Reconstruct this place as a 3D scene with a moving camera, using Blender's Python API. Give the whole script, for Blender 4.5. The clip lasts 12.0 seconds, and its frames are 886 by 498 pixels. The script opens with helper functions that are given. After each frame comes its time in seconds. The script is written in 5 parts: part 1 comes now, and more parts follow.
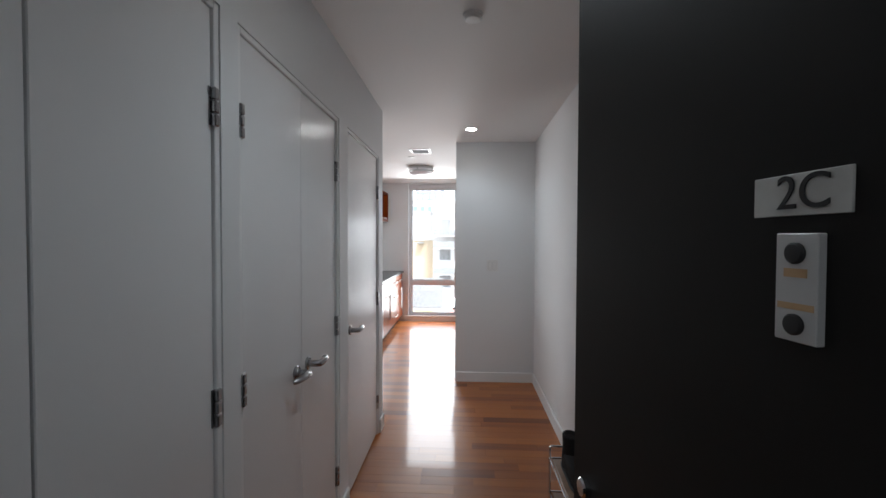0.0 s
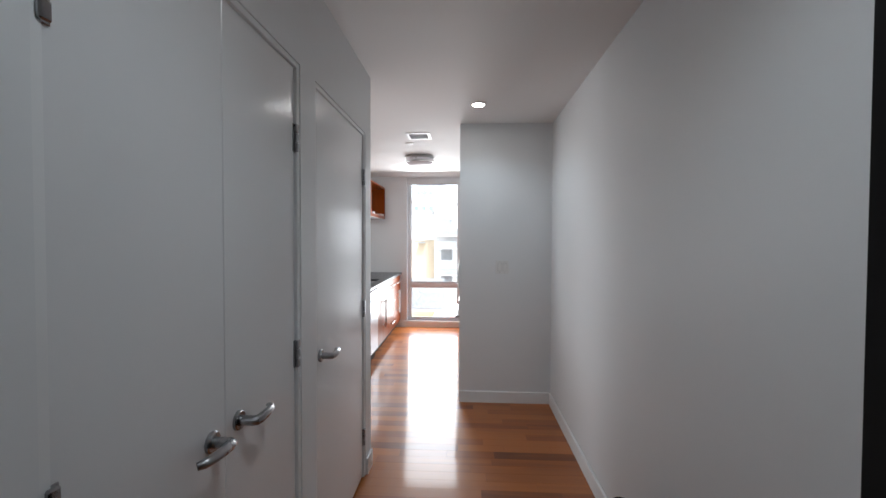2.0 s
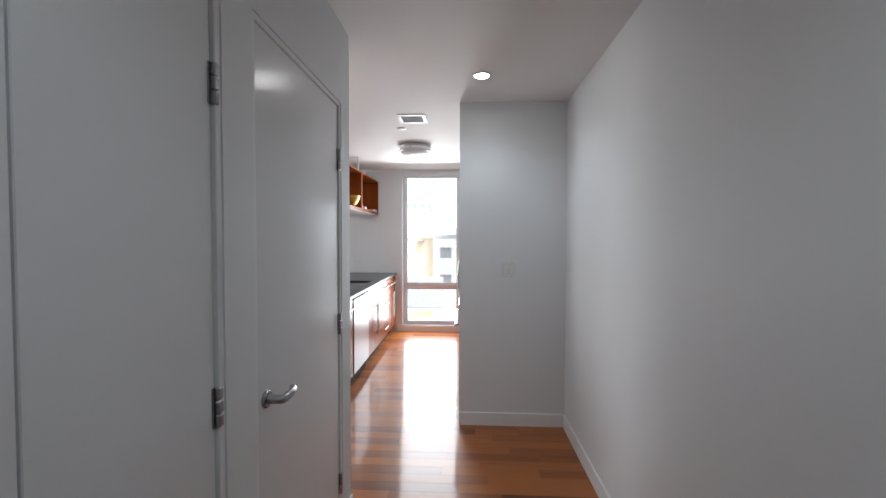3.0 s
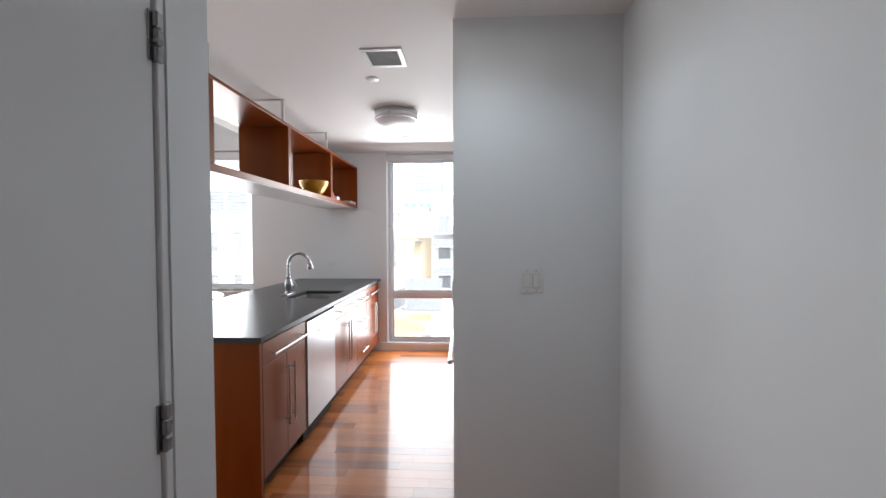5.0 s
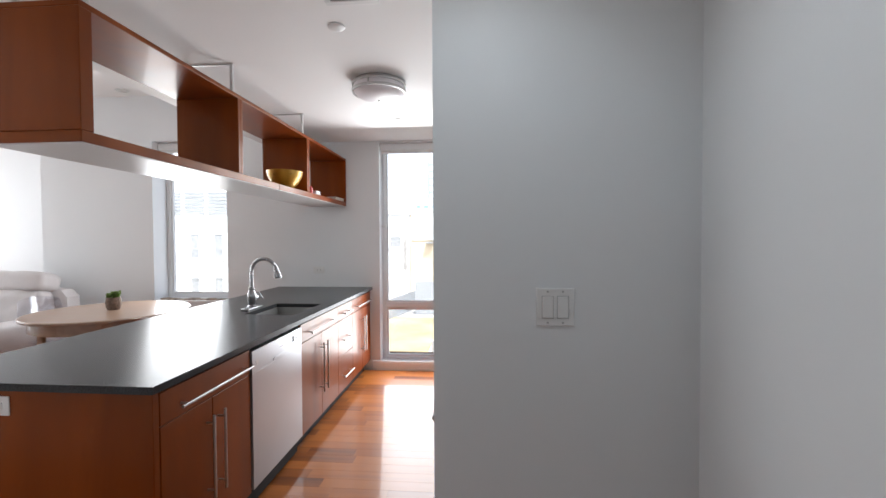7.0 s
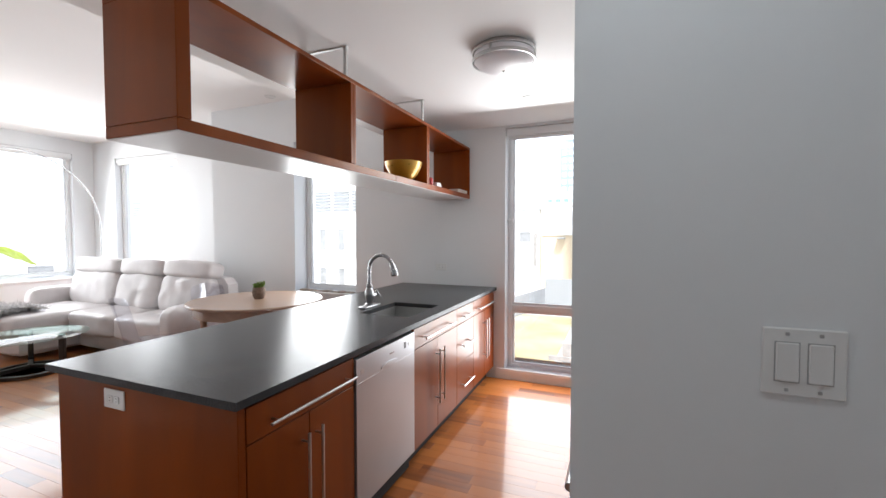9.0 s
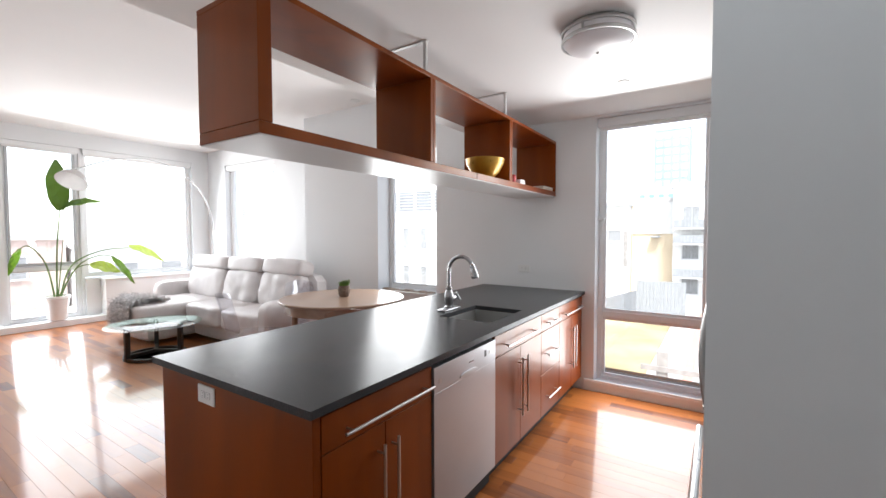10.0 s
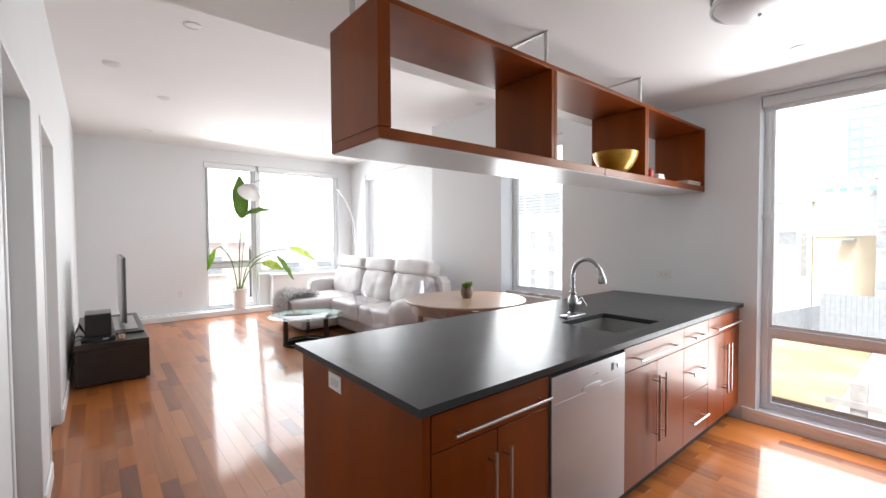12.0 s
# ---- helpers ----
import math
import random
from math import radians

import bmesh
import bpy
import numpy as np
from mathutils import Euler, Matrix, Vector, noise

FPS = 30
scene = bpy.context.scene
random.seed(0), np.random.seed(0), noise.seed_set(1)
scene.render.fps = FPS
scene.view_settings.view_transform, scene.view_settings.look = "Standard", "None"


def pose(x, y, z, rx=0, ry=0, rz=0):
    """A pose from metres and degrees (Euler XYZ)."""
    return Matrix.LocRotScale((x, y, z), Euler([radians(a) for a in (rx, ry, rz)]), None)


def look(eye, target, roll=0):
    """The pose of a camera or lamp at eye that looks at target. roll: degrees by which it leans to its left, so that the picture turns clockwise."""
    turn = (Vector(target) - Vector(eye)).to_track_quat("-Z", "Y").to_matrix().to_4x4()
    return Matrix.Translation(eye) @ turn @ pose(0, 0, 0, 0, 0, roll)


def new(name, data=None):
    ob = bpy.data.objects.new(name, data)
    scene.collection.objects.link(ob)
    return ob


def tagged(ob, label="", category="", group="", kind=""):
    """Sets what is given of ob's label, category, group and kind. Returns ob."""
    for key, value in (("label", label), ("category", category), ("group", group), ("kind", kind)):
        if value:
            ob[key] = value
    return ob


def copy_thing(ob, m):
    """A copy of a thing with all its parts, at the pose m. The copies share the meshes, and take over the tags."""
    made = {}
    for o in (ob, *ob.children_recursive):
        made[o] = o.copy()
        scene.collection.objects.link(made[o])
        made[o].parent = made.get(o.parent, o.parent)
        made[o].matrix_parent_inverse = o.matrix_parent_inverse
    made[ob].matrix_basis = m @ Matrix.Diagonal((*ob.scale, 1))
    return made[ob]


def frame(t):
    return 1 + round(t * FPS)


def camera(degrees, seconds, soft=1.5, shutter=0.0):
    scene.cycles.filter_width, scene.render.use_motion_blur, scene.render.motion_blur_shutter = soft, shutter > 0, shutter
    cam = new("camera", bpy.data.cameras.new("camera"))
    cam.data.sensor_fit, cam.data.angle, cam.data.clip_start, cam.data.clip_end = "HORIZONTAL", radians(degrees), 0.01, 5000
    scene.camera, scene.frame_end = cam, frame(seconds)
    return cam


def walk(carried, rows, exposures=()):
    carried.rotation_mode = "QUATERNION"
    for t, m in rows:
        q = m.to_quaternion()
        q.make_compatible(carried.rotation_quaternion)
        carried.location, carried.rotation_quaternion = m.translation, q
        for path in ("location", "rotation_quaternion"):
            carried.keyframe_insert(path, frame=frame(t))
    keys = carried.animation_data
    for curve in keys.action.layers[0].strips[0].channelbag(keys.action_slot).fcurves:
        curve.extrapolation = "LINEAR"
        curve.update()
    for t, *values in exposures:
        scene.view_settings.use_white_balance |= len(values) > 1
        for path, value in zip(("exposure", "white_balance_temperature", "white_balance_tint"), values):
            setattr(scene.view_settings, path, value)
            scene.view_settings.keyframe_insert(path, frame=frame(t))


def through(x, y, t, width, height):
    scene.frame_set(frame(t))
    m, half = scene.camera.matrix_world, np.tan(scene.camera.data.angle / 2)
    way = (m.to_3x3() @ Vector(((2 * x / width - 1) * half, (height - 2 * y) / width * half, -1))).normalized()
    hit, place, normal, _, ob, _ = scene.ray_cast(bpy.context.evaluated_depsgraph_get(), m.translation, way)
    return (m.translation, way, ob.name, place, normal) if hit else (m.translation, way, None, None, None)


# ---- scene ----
# camera and its walk
cam = camera(93.0, 12.0)
PATH = [
    (0, (1.482, 0.564, 1.482), (1.378, 2.561, 1.433), 0.2),
    (0.5, (1.466, 0.679, 1.492), (1.365, 2.674, 1.437), 0.1),
    (1, (1.452, 0.824, 1.488), (1.349, 2.819, 1.433), 0.2),
    (1.5, (1.425, 0.989, 1.484), (1.325, 2.984, 1.427), 0.2),
    (2, (1.448, 1.176, 1.458), (1.337, 3.171, 1.409), 0.2),
    (2.5, (1.432, 1.423, 1.459), (1.328, 3.419, 1.405), 0.1),
    (4.5, (1.448, 2.554, 1.424), (1.326, 4.549, 1.361), 0.1),
    (5, (1.445, 2.858, 1.422), (1.340, 4.853, 1.364), -0.2),
    (5.5, (1.499, 3.104, 1.425), (1.382, 5.099, 1.367), 0.0),
    (6, (1.525, 3.292, 1.442), (1.403, 5.288, 1.381), 0.4),
    (6.5, (1.534, 3.453, 1.417), (1.406, 5.449, 1.366), 0.0),
    (8.5, (1.489, 3.938, 1.429), (0.936, 5.859, 1.362), 0.1),
    (9, (1.469, 4.029, 1.425), (0.710, 5.877, 1.354), 0.0),
    (9.5, (1.425, 4.115, 1.438), (0.480, 5.875, 1.358), 0.1),
    (10, (1.403, 4.155, 1.439), (0.305, 5.824, 1.361), -0.1),
    (10.5, (1.392, 4.188, 1.433), (0.151, 5.755, 1.362), -0.3),
    (11, (1.391, 4.199, 1.435), (0.031, 5.666, 1.364), -0.3),
    (11.5, (1.397, 4.211, 1.434), (-0.070, 5.570, 1.365), -0.2),
    (12, (1.404, 4.230, 1.426), (-0.140, 5.500, 1.366), -0.3),
]
EXPOSURES = [(0, 3.05, 6250, 9), (2.5, 3.15, 6200, 9), (4.5, 3.05, 6200, 9), (6.5, 2.98, 6250, 9), (8.5, 2.92, 6300, 9), (10.5, 2.95, 6350, 9), (12, 2.95, 6350, 9)]
walk(cam, [(t, look(eye, target, roll)) for t, eye, target, roll in PATH], EXPOSURES)

# world and large lights
world = bpy.data.worlds.new("world")
scene.world = world
world.use_nodes = True
wn = world.node_tree
sky = wn.nodes.new("ShaderNodeTexSky")
sky.sky_type, sky.sun_disc = "NISHITA", False
sky.sun_elevation, sky.sun_rotation = radians(59), radians(151)
sky.air_density, sky.dust_density = 1.0, 0.6
wn.nodes["Background"].inputs["Strength"].default_value = 0.07
pale = wn.nodes.new("ShaderNodeHueSaturation")
pale.inputs["Saturation"].default_value = 0.4
wn.links.new(sky.outputs[0], pale.inputs["Color"])
wn.links.new(pale.outputs[0], wn.nodes["Background"].inputs["Color"])
sun = new("sun", bpy.data.lights.new("sun", "SUN"))
sun.data.energy, sun.data.angle, sun.data.color = 1.45, radians(15), (1.0, 0.97, 0.93)
sun.matrix_world = look((0, 0, 0), (-0.25, 0.45, -0.86))



def daylight(x, y, z, facing, width, height, watts):
    """An area lamp just inside a window, added to stand in for the sky's light."""
    ob = new("window_daylight", bpy.data.lights.new("window_daylight", "AREA"))
    ob.data.shape, ob.data.size, ob.data.size_y, ob.data.energy, ob.data.color = "RECTANGLE", width, height, watts, (0.985, 0.985, 0.985)
    ob.matrix_world = look((x, y, z), (x + facing[0], y + facing[1], z - 0.22))


daylight(0.91, 7.82, 1.27, (0, -1), 0.80, 2.25, 6.0)
daylight(-1.70, 7.88, 1.63, (0, -1), 0.80, 1.70, 4.0)
daylight(-5.80, 8.45, 1.72, (0, -1), 1.45, 1.90, 3.6)
daylight(-6.93, 6.18, 1.45, (1, 0), 0.82, 2.60, 5.8)
daylight(-7.00, 7.50, 1.76, (1, 0), 1.58, 1.95, 7)

# ---- materials ----
def nodes(name):
    m = bpy.data.materials.new(name)
    m.use_nodes = True
    t = m.node_tree
    return m, t, t.nodes["Principled BSDF"]


def add(t, kind, **values):
    n = t.nodes.new(kind)
    for k, v in values.items():
        n.inputs[k.replace("_", " ")].default_value = v
    return n


def plain(name, colour, rough=0.5, metal=0.0, coat=0.0, vary=0.06, scale=6.0, bump=0.0, bump_scale=80.0, coat_rough=0.1, rough_vary=0.08):
    """A surface of one colour with stains at a large scale and relief at a fine one."""
    m, t, b = nodes(name)
    co = t.nodes.new("ShaderNodeTexCoord")
    big = add(t, "ShaderNodeTexNoise", Scale=scale, Detail=5.0)
    t.links.new(co.outputs["Object"], big.inputs["Vector"])
    ramp = t.nodes.new("ShaderNodeValToRGB")
    for e, k in zip(ramp.color_ramp.elements, (1 - vary, 1 + vary)):
        e.color = (*[min(1, c * k) for c in colour], 1)
    ramp.color_ramp.elements[0].position, ramp.color_ramp.elements[1].position = 0.3, 0.7
    t.links.new(big.outputs["Fac"], ramp.inputs["Fac"])
    t.links.new(ramp.outputs["Color"], b.inputs["Base Color"])
    rr = add(t, "ShaderNodeMapRange")
    rr.inputs["To Min"].default_value, rr.inputs["To Max"].default_value = max(0.02, rough - rough_vary), min(1, rough + rough_vary)
    t.links.new(big.outputs["Fac"], rr.inputs["Value"])
    t.links.new(rr.outputs["Result"], b.inputs["Roughness"])
    b.inputs["Metallic"].default_value = metal
    b.inputs["Coat Weight"].default_value = coat
    b.inputs["Coat Roughness"].default_value = coat_rough
    if bump:
        fine = add(t, "ShaderNodeTexNoise", Scale=bump_scale, Detail=4.0)
        t.links.new(co.outputs["Object"], fine.inputs["Vector"])
        bp = add(t, "ShaderNodeBump", Strength=bump, Distance=0.002)
        t.links.new(fine.outputs["Fac"], bp.inputs["Height"])
        t.links.new(bp.outputs["Normal"], b.inputs["Normal"])
    return m


def wood(name, dark, light, grain=(1.5, 30, 30), rough=0.35, coat=0.3, pieces=False, coat_rough=0.08):
    """Wood with grain stretched along its first axis; pieces: each piece takes its own tone."""
    m, t, b = nodes(name)
    co = t.nodes.new("ShaderNodeTexCoord")
    mp = t.nodes.new("ShaderNodeMapping")
    mp.inputs["Scale"].default_value = grain
    t.links.new(co.outputs["Object"], mp.inputs["Vector"])
    n1 = add(t, "ShaderNodeTexNoise", Scale=1.0, Detail=8.0, Distortion=0.6)
    t.links.new(mp.outputs["Vector"], n1.inputs["Vector"])
    ramp = t.nodes.new("ShaderNodeValToRGB")
    ramp.color_ramp.elements[0].color, ramp.color_ramp.elements[1].color = (*dark, 1), (*light, 1)
    ramp.color_ramp.elements[0].position, ramp.color_ramp.elements[1].position = 0.25, 0.75
    fac = n1.outputs["Fac"]
    if pieces:
        ob, geo = t.nodes.new("ShaderNodeObjectInfo"), t.nodes.new("ShaderNodeNewGeometry")
        tot = add(t, "ShaderNodeMath")
        t.links.new(ob.outputs["Random"], tot.inputs[0])
        t.links.new(geo.outputs["Random Per Island"], tot.inputs[1])
        fr = add(t, "ShaderNodeMath")
        fr.operation = "FRACT"
        t.links.new(tot.outputs[0], fr.inputs[0])
        shift = add(t, "ShaderNodeVectorMath")
        shift.operation = "MULTIPLY_ADD"
        shift.inputs[1].default_value, shift.inputs[2].default_value = (1, 1, 1), (0, 0, 0)
        sc = add(t, "ShaderNodeVectorMath")
        sc.operation = "SCALE"
        sc.inputs[0].default_value = (13, 29, 7)
        t.links.new(fr.outputs[0], sc.inputs["Scale"])
        ad = add(t, "ShaderNodeVectorMath")
        t.links.new(mp.outputs["Vector"], ad.inputs[0])
        t.links.new(sc.outputs[0], ad.inputs[1])
        t.links.new(ad.outputs[0], n1.inputs["Vector"])
        p = add(t, "ShaderNodeMath")
        p.operation = "POWER"
        p.inputs[1].default_value = 0.45
        t.links.new(fr.outputs[0], p.inputs[0])
        mix = add(t, "ShaderNodeMath")
        mix.operation = "MULTIPLY_ADD"
        mix.inputs[1].default_value = 0.55
        t.links.new(p.outputs[0], mix.inputs[0])
        half = add(t, "ShaderNodeMath")
        half.operation = "MULTIPLY"
        half.inputs[1].default_value = 0.5
        t.links.new(n1.outputs["Fac"], half.inputs[0])
        t.links.new(half.outputs[0], mix.inputs[2])
        fac = mix.outputs[0]
    t.links.new(fac, ramp.inputs["Fac"])
    t.links.new(ramp.outputs["Color"], b.inputs["Base Color"])
    rr = add(t, "ShaderNodeMapRange")
    rr.inputs["To Min"].default_value, rr.inputs["To Max"].default_value = rough - 0.06, rough + 0.1
    t.links.new(n1.outputs["Fac"], rr.inputs["Value"])
    t.links.new(rr.outputs["Result"], b.inputs["Roughness"])
    b.inputs["Coat Weight"].default_value, b.inputs["Coat Roughness"].default_value = coat, coat_rough
    bp = add(t, "ShaderNodeBump", Strength=0.06, Distance=0.001)
    t.links.new(n1.outputs["Fac"], bp.inputs["Height"])
    t.links.new(bp.outputs["Normal"], b.inputs["Normal"])
    return m


def pane_glass(name, gloss=0.06, tint=(1, 1, 1)):
    m, t, b = nodes(name)
    tr, gl, mx = t.nodes.new("ShaderNodeBsdfTransparent"), t.nodes.new("ShaderNodeBsdfGlossy"), t.nodes.new("ShaderNodeMixShader")
    tr.inputs[0].default_value = (*tint, 1)
    gl.inputs["Roughness"].default_value = 0.0
    mx.inputs[0].default_value = gloss
    t.links.new(tr.outputs[0], mx.inputs[1])
    t.links.new(gl.outputs[0], mx.inputs[2])
    t.links.new(mx.outputs[0], t.nodes["Material Output"].inputs["Surface"])
    return m


def glow(name, colour, strength):
    m, t, b = nodes(name)
    b.inputs["Emission Color"].default_value, b.inputs["Emission Strength"].default_value = (*colour, 1), strength
    return m


WALL = plain("wall_paint", (0.76, 0.775, 0.785), 0.5, vary=0.01, scale=1.2, bump=0.05, bump_scale=160, rough_vary=0.03)
CEILING = plain("ceiling_paint", (0.87, 0.86, 0.85), 0.7, vary=0.015, scale=1.0, bump=0.06, bump_scale=120)
WHITE = plain("white_trim_paint", (0.80, 0.81, 0.815), 0.4, vary=0.02, scale=3, bump=0.03)
DOORPAINT = plain("white_door_paint", (0.78, 0.79, 0.80), 0.21, vary=0.004, scale=4, bump=0.03, bump_scale=130, rough_vary=0.008)
DARKDOOR = plain("dark_grey_door_paint", (0.0115, 0.0104, 0.0098), 0.6, vary=0.25, scale=3, bump=0.05)
DARKDOOR.node_tree.nodes["Principled BSDF"].inputs["Specular IOR Level"].default_value = 0.2
CHERRY = wood("cherry_veneer", (0.128, 0.0215, 0.0018), (0.245, 0.050, 0.0040), (4, 4, 0.5), 0.34, 0.12, coat_rough=0.05)
CHERRY.node_tree.nodes["Principled BSDF"].inputs["Specular IOR Level"].default_value = 0.3
CHERRY.node_tree.nodes["Principled BSDF"].inputs["Specular Tint"].default_value = (1.0, 0.66, 0.36, 1)
FLOORWOOD = wood("floor_planks", (0.115, 0.027, 0.005), (0.40, 0.128, 0.025), (1.2, 16, 16), 0.45, 0.6, pieces=True, coat_rough=0.09)
FLOORWOOD.node_tree.nodes["Principled BSDF"].inputs["Specular IOR Level"].default_value = 0.25
UNDERFLOOR = plain("underfloor", (0.05, 0.025, 0.012), 0.8)
STONE = plain("black_quartz", (0.046, 0.047, 0.049), 0.24, vary=0.3, scale=260, rough_vary=0.03)
STEEL = plain("brushed_steel", (0.48, 0.475, 0.47), 0.3, 1.0, vary=0.03, scale=8)
APPLIANCE = plain("stainless_appliance", (0.44, 0.465, 0.49), 0.34, 0.72, vary=0.05, scale=2.5)
HANDLE = plain("steel_bar", (0.52, 0.51, 0.5), 0.32, 1.0, vary=0.04)
STONE.node_tree.nodes["Principled BSDF"].inputs["Specular IOR Level"].default_value = 0.1
CHROME = plain("polished_chrome", (0.7, 0.71, 0.72), 0.1, 1.0, vary=0.03)
NICKEL = plain("satin_nickel", (0.36, 0.36, 0.37), 0.28, 1.0, vary=0.05)
BLACK = plain("black_plastic", (0.012, 0.012, 0.013), 0.45, vary=0.2)
WHITEPLASTIC = plain("white_plastic", (0.75, 0.75, 0.74), 0.35, vary=0.02)
UNDERSHELF = plain("pale_laminate", (0.62, 0.61, 0.60), 0.34, vary=0.02, coat=0.08)
FRAME = plain("white_window_frame", (0.76, 0.77, 0.78), 0.35, vary=0.02)
GLASS = pane_glass("window_glass")
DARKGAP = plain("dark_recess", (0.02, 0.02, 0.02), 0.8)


# ---- helpers for meshes ----
def box(x0, x1, y0, y1, z0, z1, bevel=0.0, bm=None, seg=1):
    own = bm is None
    b = bmesh.new()
    v = [b.verts.new((x, y, z)) for x in (x0, x1) for y in (y0, y1) for z in (z0, z1)]
    for f in ((0, 1, 3, 2), (4, 6, 7, 5), (0, 4, 5, 1), (2, 3, 7, 6), (0, 2, 6, 4), (1, 5, 7, 3)):
        b.faces.new([v[i] for i in f])
    bmesh.ops.recalc_face_normals(b, faces=b.faces)
    if bevel:
        bmesh.ops.bevel(b, geom=b.edges[:], offset=bevel, segments=seg, affect="EDGES", profile=0.5)
    return b if own else merge(bm, b)


def merge(bm, *others):
    for o in others:
        me = bpy.data.meshes.new("tmp")
        o.to_mesh(me)
        o.free()
        bm.from_mesh(me)
        bpy.data.meshes.remove(me)
    return bm


def turned(profile, centre, axis="z", seg=32, arc=360.0):
    """A surface of revolution from (radius, height) pairs."""
    b = bmesh.new()
    rings = []
    for r, h in profile:
        ring = []
        for k in range(seg):
            a = radians(arc) * k / seg
            c, s = r * math.cos(a), r * math.sin(a)
            ring.append(b.verts.new({"z": (c, s, h), "y": (c, h, s), "x": (h, c, s)}[axis]))
        rings.append(ring)
    for p, q in zip(rings, rings[1:]):
        for k in range(seg):
            b.faces.new((p[k], p[(k + 1) % seg], q[(k + 1) % seg], q[k]))
    for ring, r in ((rings[0], profile[0][0]), (rings[-1], profile[-1][0])):
        if r > 1e-4:
            b.faces.new(ring)
    bmesh.ops.remove_doubles(b, verts=b.verts, dist=1e-5)
    bmesh.ops.recalc_face_normals(b, faces=b.faces)
    bmesh.ops.translate(b, verts=b.verts, vec=centre)
    return b


def tube(points, radius, seg=10, caps=True):
    """A round bar along a line of points; radius one number or one for each point."""
    b = bmesh.new()
    pts = [Vector(p) for p in points]
    rad = radius if isinstance(radius, (list, tuple)) else [radius] * len(pts)
    rings, up = [], Vector((0.3, 0.2, 0.93)).normalized()
    for i, p in enumerate(pts):
        d = (pts[min(i + 1, len(pts) - 1)] - pts[max(i - 1, 0)]).normalized()
        if abs(d.dot(up)) > 0.95:
            up = Vector((1, 0, 0)) if abs(d.x) < 0.8 else Vector((0, 1, 0))
        u = (up - d * up.dot(d)).normalized()
        up, w = u, d.cross(u)
        rings.append([b.verts.new(p + rad[i] * (u * math.cos(2 * math.pi * k / seg) + w * math.sin(2 * math.pi * k / seg))) for k in range(seg)])
    for p, q in zip(rings, rings[1:]):
        for k in range(seg):
            b.faces.new((p[k], p[(k + 1) % seg], q[(k + 1) % seg], q[k]))
    if caps:
        b.faces.new(rings[0])
        b.faces.new(rings[-1])
    bmesh.ops.recalc_face_normals(b, faces=b.faces)
    return b


def arc_points(centre, r, a0, a1, n, u=(1, 0, 0), w=(0, 0, 1)):
    c, u, w = Vector(centre), Vector(u), Vector(w)
    return [c + r * (u * math.cos(radians(a0 + (a1 - a0) * k / (n - 1))) + w * math.sin(radians(a0 + (a1 - a0) * k / (n - 1)))) for k in range(n)]


def carried_to(origin, target, stretch):
    """A piece of the plan taken from one origin to another, with its own stretch along x, y and z."""
    return Matrix.Translation(target) @ Matrix.Diagonal((*stretch, 1)) @ Matrix.Translation(-Vector(origin))


HERE = Matrix()
ISLAND = carried_to((0, 4.975, 0), (0, 4.975, 0), (1, 1.0645, 0.985))
SHELF = carried_to((0, 4.975, 0), (0, 4.975, 0), (1, 1.0645, 1))
APPLIANCES = carried_to((0, 4.975, 0), (0.085, 4.975, 0), (1, 1.0645, 1))
LIVING = carried_to((1.333, 4.3, 0), (1.413, 4.22, 0), (1.023, 1.023, 1.023))
place = HERE


def thing(name, at, label, category, group=""):
    ob = new(name)
    ob.location = place @ Vector(at)
    ob.empty_display_size = 0.1
    return tagged(ob, label, category, group)


def part(name, bm, material, parent, label="", smooth=False):
    """One mesh object under a thing or a part, built in the world's metres."""
    me = bpy.data.meshes.new(name)
    bm.transform(place)
    bm.to_mesh(me)
    bm.free()
    me.materials.append(material)
    if smooth:
        me.shade_smooth()
        me.set_sharp_from_angle(angle=radians(35))
    ob = new(name, me)
    if parent is not None:
        ob.parent = parent
        root = parent
        off = Vector()
        while root is not None:
            off += Vector(root.location)
            root = root.parent
        ob.matrix_parent_inverse = Matrix.Translation(-off) if parent.type == "EMPTY" else Matrix()
    return tagged(ob, label)


def structure(name, bm, material, label, category):
    return tagged(part(name, bm, material, None), label, category, kind="structure")


def solid(name, bm, material, label, category, group="", smooth=False):
    """A top-level thing of one mesh."""
    return tagged(part(name, bm, material, None, smooth=smooth), label, category, group)


def wall(name, axis, c0, c1, a0, a1, z0, z1, openings, label, material=None):
    """A wall with its normal along axis, from c0 to c1 thick, with openings (a0, a1, z0, z1) through it."""
    b = bmesh.new()
    cuts = sorted({a0, a1, *[v for o in openings for v in o[:2]]})
    for p, q in zip(cuts, cuts[1:]):
        holes = sorted(o[2:] for o in openings if o[0] <= p and o[1] >= q)
        low = z0
        for h0, h1 in [*holes, (z1, z1)]:
            if h0 > low + 1e-6:
                box(*((c0, c1, p, q) if axis == "x" else (p, q, c0, c1)), low, h0, bm=b)
            low = h1
    bmesh.ops.remove_doubles(b, verts=b.verts, dist=1e-5)
    return structure(name, b, material or WALL, label, "wall")


# ---- setting ----
CEIL, HIGH = 2.473, 3.04
HX, RX = 0.835, 2.195        # the hall's two walls
Y0, YH, YS = 0.56, 3.84, 4.915  # entry wall, end of the hall wall, stub wall beside the kitchen
YL, YW, YB = 3.985, 8.066, 8.66  # living room's inner wall, kitchen's window wall, living room's window wall
XJ, XW, XS = -3.505, -7.21, -0.84  # the jog, the far wall, the edge of the low ceiling

